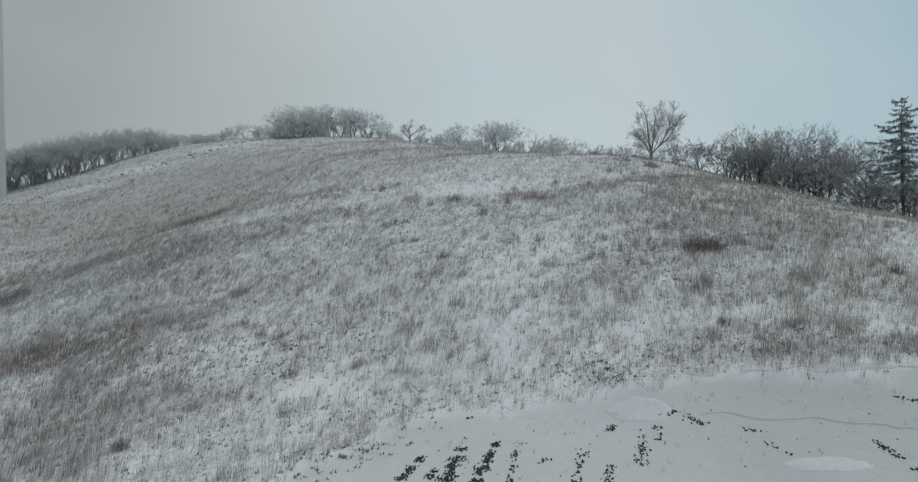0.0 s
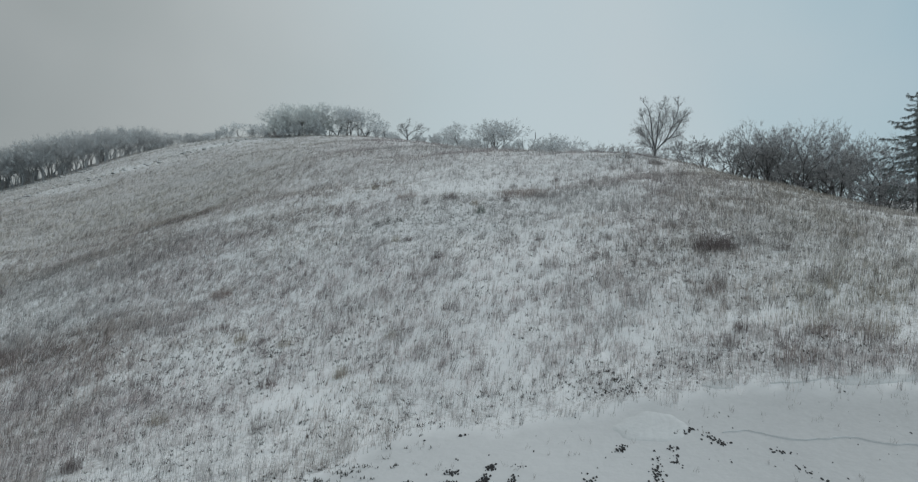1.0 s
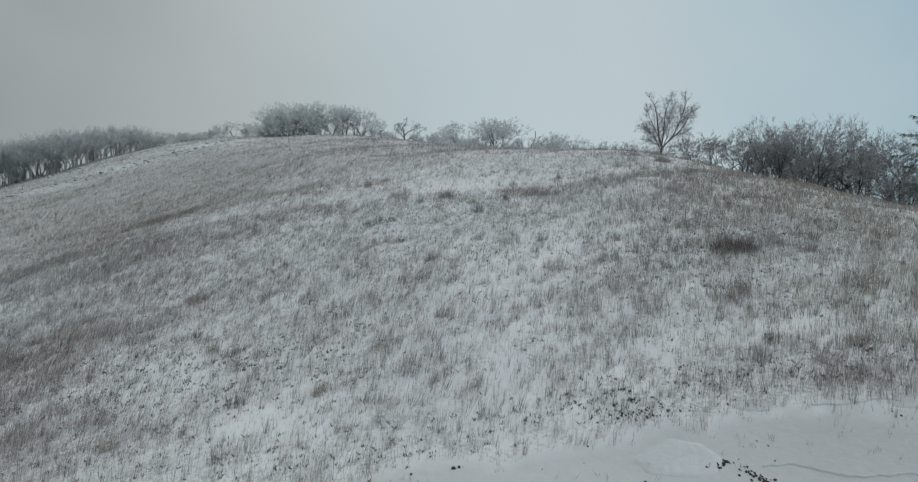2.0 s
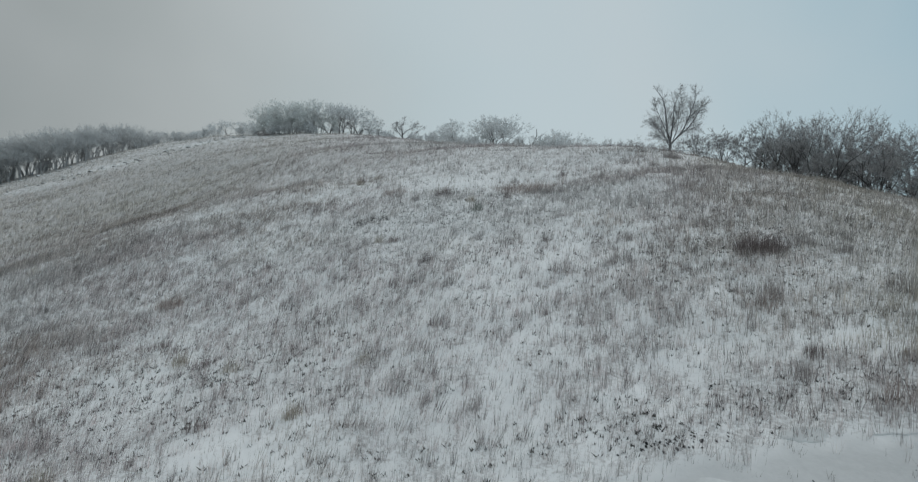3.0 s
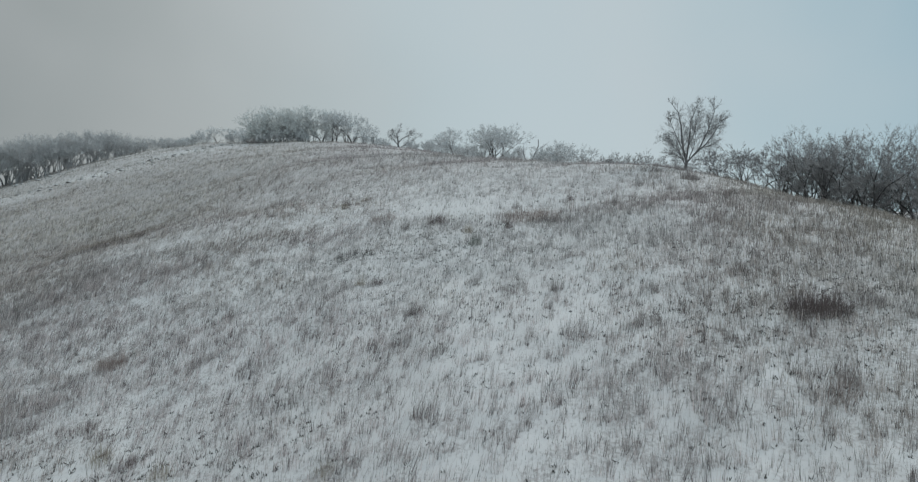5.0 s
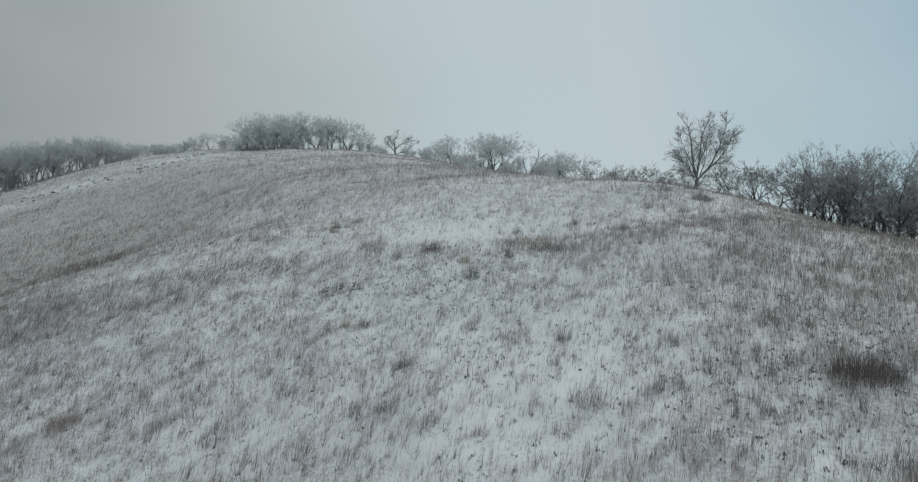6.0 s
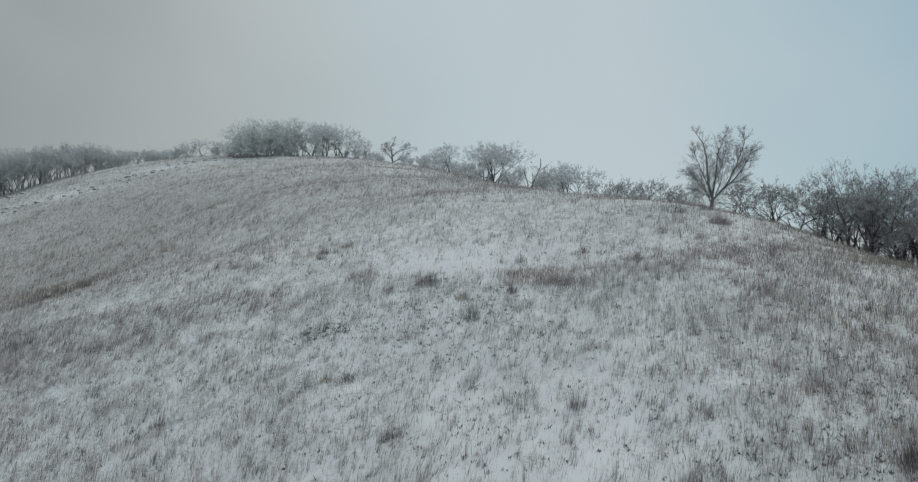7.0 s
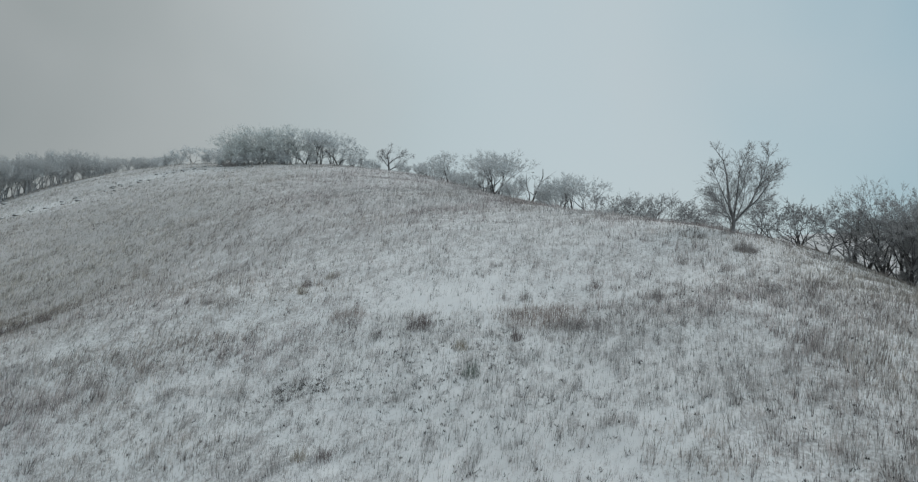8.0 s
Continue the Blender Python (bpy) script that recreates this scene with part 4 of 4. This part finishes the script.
tuft("shrub", "low dark bush at the foot of the thicket", "shrub", -37.6, 129.0, 5.0, 1.8, 1.3, 900, GREYSTEM, 15, fine=0.04)
for k, (x, y, wide, high, count) in enumerate(((3.1, 39.5, 1.7, 0.75, 190), (4.9, 38.4, 0.7, 0.85, 120), (7.8, 34.8, 1.2, 0.75, 150), (7.0, 34.6, 0.9, 0.65, 100))):
    tuft("grass_tussock", "dark grey dry grass tussock poking out of the snow", "grass", x, y, wide, 0.6 * wide, high, count, GREYSTEM, 80 + k, "tussocks on the slope")
rng = random.Random(31)
for k in range(60):
    y = rng.uniform(20, 62)
    x = rng.uniform(-0.72, 0.72) * y
    if float(yard_edge(np.array([x]), np.array([y]))[0]) < 1.2:
        continue
    mat = rng.choice((GREYSTEM, GREYSTEM, STRAW, REDTWIG))
    word = {"grey_stems": "grey-brown", "straw_stems": "straw-coloured", "russet_twig": "russet"}[mat.name]
    tuft("grass_tussock", word + " dry grass tussock poking out of the snow", "grass", x, y, rng.uniform(0.5, 1.1), rng.uniform(0.4, 0.8), rng.uniform(0.5, 0.85),
         rng.randint(70, 150), mat, 100 + k, "tussocks on the slope")


def ledge_grass():
    """Matted stems that hang over the lip of the little ledge on the western slope."""
    rng = np.random.default_rng(19)
    n = 800
    u, w = rng.normal(0, 1.5, n), np.abs(rng.normal(0, 0.18, n)) - 0.1
    u = np.clip(u, -3.6, 3.6)
    x, y = -25.4 + 0.69 * u - 0.72 * w, 59.2 + 0.72 * u + 0.69 * w
    # dark twig colour draws the line of shade below the ledge's lip
    me = blades("overhang", x, y, rng.uniform(0.15, 0.35, n), rng.uniform(0.012, 0.028, n), (0.5 + rng.normal(0, 0.3, n), -0.5 + rng.normal(0, 0.3, n)), None, REDTWIG, 0.05)
    tagged(new("ledge_shade_grass", me), "matted grass hanging over a low ledge, darkened for the shade beneath", "grass", kind="stuff")


ledge_grass()


def weeds():
    """Withered leafy weeds and stalks low in the snow."""
    rng = np.random.default_rng(77)
    x, y = [], []
    for bx, by, rx, ry, n in ((-8, 28.5, 5, 3, 300), (-14, 31, 6, 3, 220), (-3.5, 22.4, 3, 1.8, 90), (-4.6, 18.4, 1.8, 1.2, 70), (-3.0, 19.2, 1.5, 0.8, 40), (-10, 20.5, 5, 3, 170), (-14, 25, 5, 3.5, 170), (4, 23.4, 4, 0.8, 110), (-5.0, 46.5, 1.6, 0.7, 110), (0.5, 47, 4, 3, 200),
                              (15.5, 36, 5, 3, 420), (11, 33, 4, 3, 120), (10, 24.6, 5, 1, 110), (0, 40, 22, 14, 1300), (12, 30, 7, 4, 100), (14, 24.0, 5, 1, 70)):
        x.append(rng.normal(bx, rx / 1.6, n))
        y.append(rng.normal(by, ry / 1.6, n))
    x, y = np.concatenate(x), np.concatenate(y)
    ok = (yard_edge(x, y) > -2.2) & (y > 14)
    x, y = x[ok], y[ok]
    of = np.repeat(np.arange(len(x)), 5)
    px, py = x[of] + rng.normal(0, 0.05, len(of)), y[of] + rng.normal(0, 0.04, len(of))
    me = blades("weeds", px, py, rng.uniform(0.03, 0.12, len(of)), rng.uniform(0.018, 0.072, len(of)), (rng.normal(0, 0.6, len(of)), rng.normal(0, 0.6, len(of))), None, WEED, 0.02)
    tagged(new("withered_weeds", me), "dark withered weeds scattered low in the snow", "weeds", kind="stuff")


weeds()


# ---- the open yard: bare soil, clods and packed snow ----
def clods(points, seed, label, name="soil_streak"):
    """Dark frozen clods that show through the snow along a streak."""
    rng = random.Random(seed)
    x0, y0 = points[0][0], points[0][1]
    z0 = height(x0, y0)
    vs, fs = [], []
    for px, py, r in points:
        base = len(vs)
        zc = height(px, py) - z0
        n, long = 7, rng.uniform(1.0, 2.6)
        for k in range(n):
            w = 2 * math.pi * k / n
            q = r * rng.uniform(0.6, 1.25)
            vs.append((px - x0 + q * math.cos(w), py - y0 + q * long * math.sin(w), zc - 0.03))
        for k in range(n):
            w = 2 * math.pi * k / n
            q = r * rng.uniform(0.35, 0.7)
            vs.append((px - x0 + q * math.cos(w), py - y0 + q * long * math.sin(w), zc + r * rng.uniform(0.2, 0.6)))
        vs.append((px - x0, py - y0, zc + r * 0.6))
        for k in range(n):
            m = (k + 1) % n
            fs += [(base + k, base + m, base + n + m), (base + k, base + n + m, base + n + k), (base + n + k, base + n + m, base + 2 * n)]
    ob = tagged(new(name, mesh_from(name, vs, fs, SOIL)), label, "soil", "bare soil in the yard", "stuff")
    ob.matrix_basis = pose(x0, y0, z0)


rng = random.Random(41)
# each streak: from, to, how thick with clods
STREAKS = [(-2.1, 16.6, -1.2, 18.6, 1.3), (-0.95, 17.3, -0.75, 18.0, 0.7), (-0.6, 16.6, 0.14, 19.6, 1.3), (0.15, 16.4, 1.06, 19.2, 1.4), (1.2, 16.6, 1.75, 19.1, 0.2),
           (1.95, 16.4, 2.45, 18.1, 0.4), (3.05, 16.5, 3.6, 18.4, 0.2), (3.85, 16.4, 4.3, 17.6, 0.3), (4.6, 18.8, 4.8, 19.7, 0.5), (5.1, 17.4, 5.65, 19.3, 0.45),
           (5.95, 18.6, 6.2, 19.5, 0.25), (6.4, 19.9, 7.0, 20.3, 0.45), (7.3, 19.9, 7.6, 19.4, 0.45), (8.6, 19.0, 9.2, 18.8, 0.12), (9.0, 18.3, 9.4, 17.4, 0.15),
           (14.9, 20.0, 13.7, 20.6, 0.2), (12.1, 18.0, 12.4, 16.3, 0.45)]
for k, (x0, y0, x1, y1, thick_with) in enumerate(STREAKS):
    pts = []
    run = math.hypot(x1 - x0, y1 - y0)
    for j in range(int(run * 150 * thick_with) + 10):
        t = rng.uniform(0, 1)
        if noise.noise(Vector((t * run * 2.6, k * 3.7, 0))) < -0.14:
            continue
        pts.append((x0 + (x1 - x0) * t + rng.gauss(0, 0.06 + 0.12 * abs(noise.noise(Vector((t * run, k * 1.3, 5))))), y0 + (y1 - y0) * t + rng.gauss(0, 0.05), rng.uniform(0.010, 0.05)))
    clods(pts, k, "streak of dark frozen clods showing through thin snow")
loose = []
while len(loose) < 130:
    x, y = rng.uniform(-3, 16), rng.uniform(14.5, 24)
    if float(yard_edge(np.array([x]), np.array([y]))[0]) < 0.2:
        loose.append((x, y, rng.choice((0.012, 0.018, 0.026, 0.036))))
for k in range(70):
    loose.append((rng.gauss(5.6, 0.7), rng.gauss(22.75, 0.22), rng.uniform(0.012, 0.05)))
loose += [(0.2, 21.05, 0.09), (0.34, 21.1, 0.06), (1.9, 21.9, 0.05), (-0.9, 20.9, 0.05)]
clods(loose, 99, "loose dark clods scattered over the snowy yard", "loose_clods")


def drift(x, y, wide, deep, seed):
    """A plate of packed snow with a soft, uneven rim."""
    bm = bmesh.new()
    z0 = height(x, y)
    n = 40
    rows = []
    for f, lift in ((1.0, -0.02), (0.92, 0.012), (0.75, 0.022), (0.5, 0.028)):
        row = []
        for k in range(n):
            w = 2 * math.pi * k / n
            q = f * (0.8 + 0.35 * noise.noise(Vector((0.8 * math.cos(w), 0.8 * math.sin(w), seed * 2.7))) + 0.16 * noise.noise(Vector((2.3 * math.cos(w), 2.3 * math.sin(w), seed))))
            px, py = wide / 2 * q * math.cos(w), deep / 2 * q * math.sin(w)
            row.append(bm.verts.new((px, py, height(x + px, y + py) - z0 + lift)))
        rows.append(row)
    for a, b in zip(rows, rows[1:]):
        for k in range(n):
            bm.faces.new((a[k], a[(k + 1) % n], b[(k + 1) % n], b[k])).smooth = True
    bm.faces.new(rows[-1]).smooth = True
    me = bpy.data.meshes.new("snow_drift")
    bm.to_mesh(me)
    bm.free()
    me.materials.append(SNOW)
    ob = tagged(new("snow_drift", me), "smooth plate of wind-packed snow on the yard", "snow", "snow plates in the yard")
    ob.matrix_basis = pose(x, y, z0)


drift(5.9, 20.5, 2.5, 2.0, 1)
drift(10.2, 17.0, 3.0, 0.9, 2)
drift(14.0, 22.2, 4.0, 0.8, 3)
drift(8.9, 22.6, 1.6, 0.9, 4)


def crust_edge(x0, y0, x1, y1, seed):
    """A thin raised crust where blown snow ends."""
    z0 = height(x0, y0)
    vs, fs = [], []
    n = 60
    for k in range(n + 1):
        t = k / n
        x = x0 + (x1 - x0) * t
        y = y0 + (y1 - y0) * t + 0.35 * noise.noise(Vector((t * 5, seed, 0))) + 0.08 * noise.noise(Vector((t * 23, seed, 0)))
        z = height(x, y) - z0
        for off, lift in ((-0.03, -0.02), (-0.015, 0.03), (0.03, 0.022), (0.10, -0.015)):
            vs.append((x - x0, y - y0 + off, z + lift))
    for k in range(n):
        for j in range(3):
            q = 4 * k + j
            fs.append((q, q + 4, q + 5, q + 1))
    ob = tagged(new("snow_crust", mesh_from("snow_crust", vs, fs, SNOW)), "thin raised edge of blown snow crust", "snow", "snow plates in the yard")
    ob.matrix_basis = pose(x0, y0, z0)


crust_edge(7.8, 19.95, 14.2, 18.5, 1)
crust_edge(10.4, 22.4, 16.6, 21.9, 2)


def sprigs():
    """Thin grey sprigs that stand singly in the snow of the yard."""
    rng = np.random.default_rng(58)
    x, y = rng.uniform(-2.5, 17, 260), rng.uniform(16, 23, 260)
    e = yard_edge(x, y)
    ok = rng.uniform(0, 1, 260) < np.where(e > -0.2, 0, np.exp(e / 2.5) + 0.12)
    of = np.repeat(np.flatnonzero(ok), 6)
    px, py = x[of] + rng.normal(0, 0.05, len(of)), y[of] + rng.normal(0, 0.05, len(of))
    me = blades("sprigs", px, py, rng.uniform(0.06, 0.2, len(of)), rng.uniform(0.006, 0.014, len(of)), (rng.normal(0.1, 0.35, len(of)), rng.normal(0, 0.35, len(of))), None, GREYSTEM, 0.02)
    tagged(new("grass_sprigs", me), "thin grey grass sprigs in the snowy yard", "grass", kind="stuff")


sprigs()
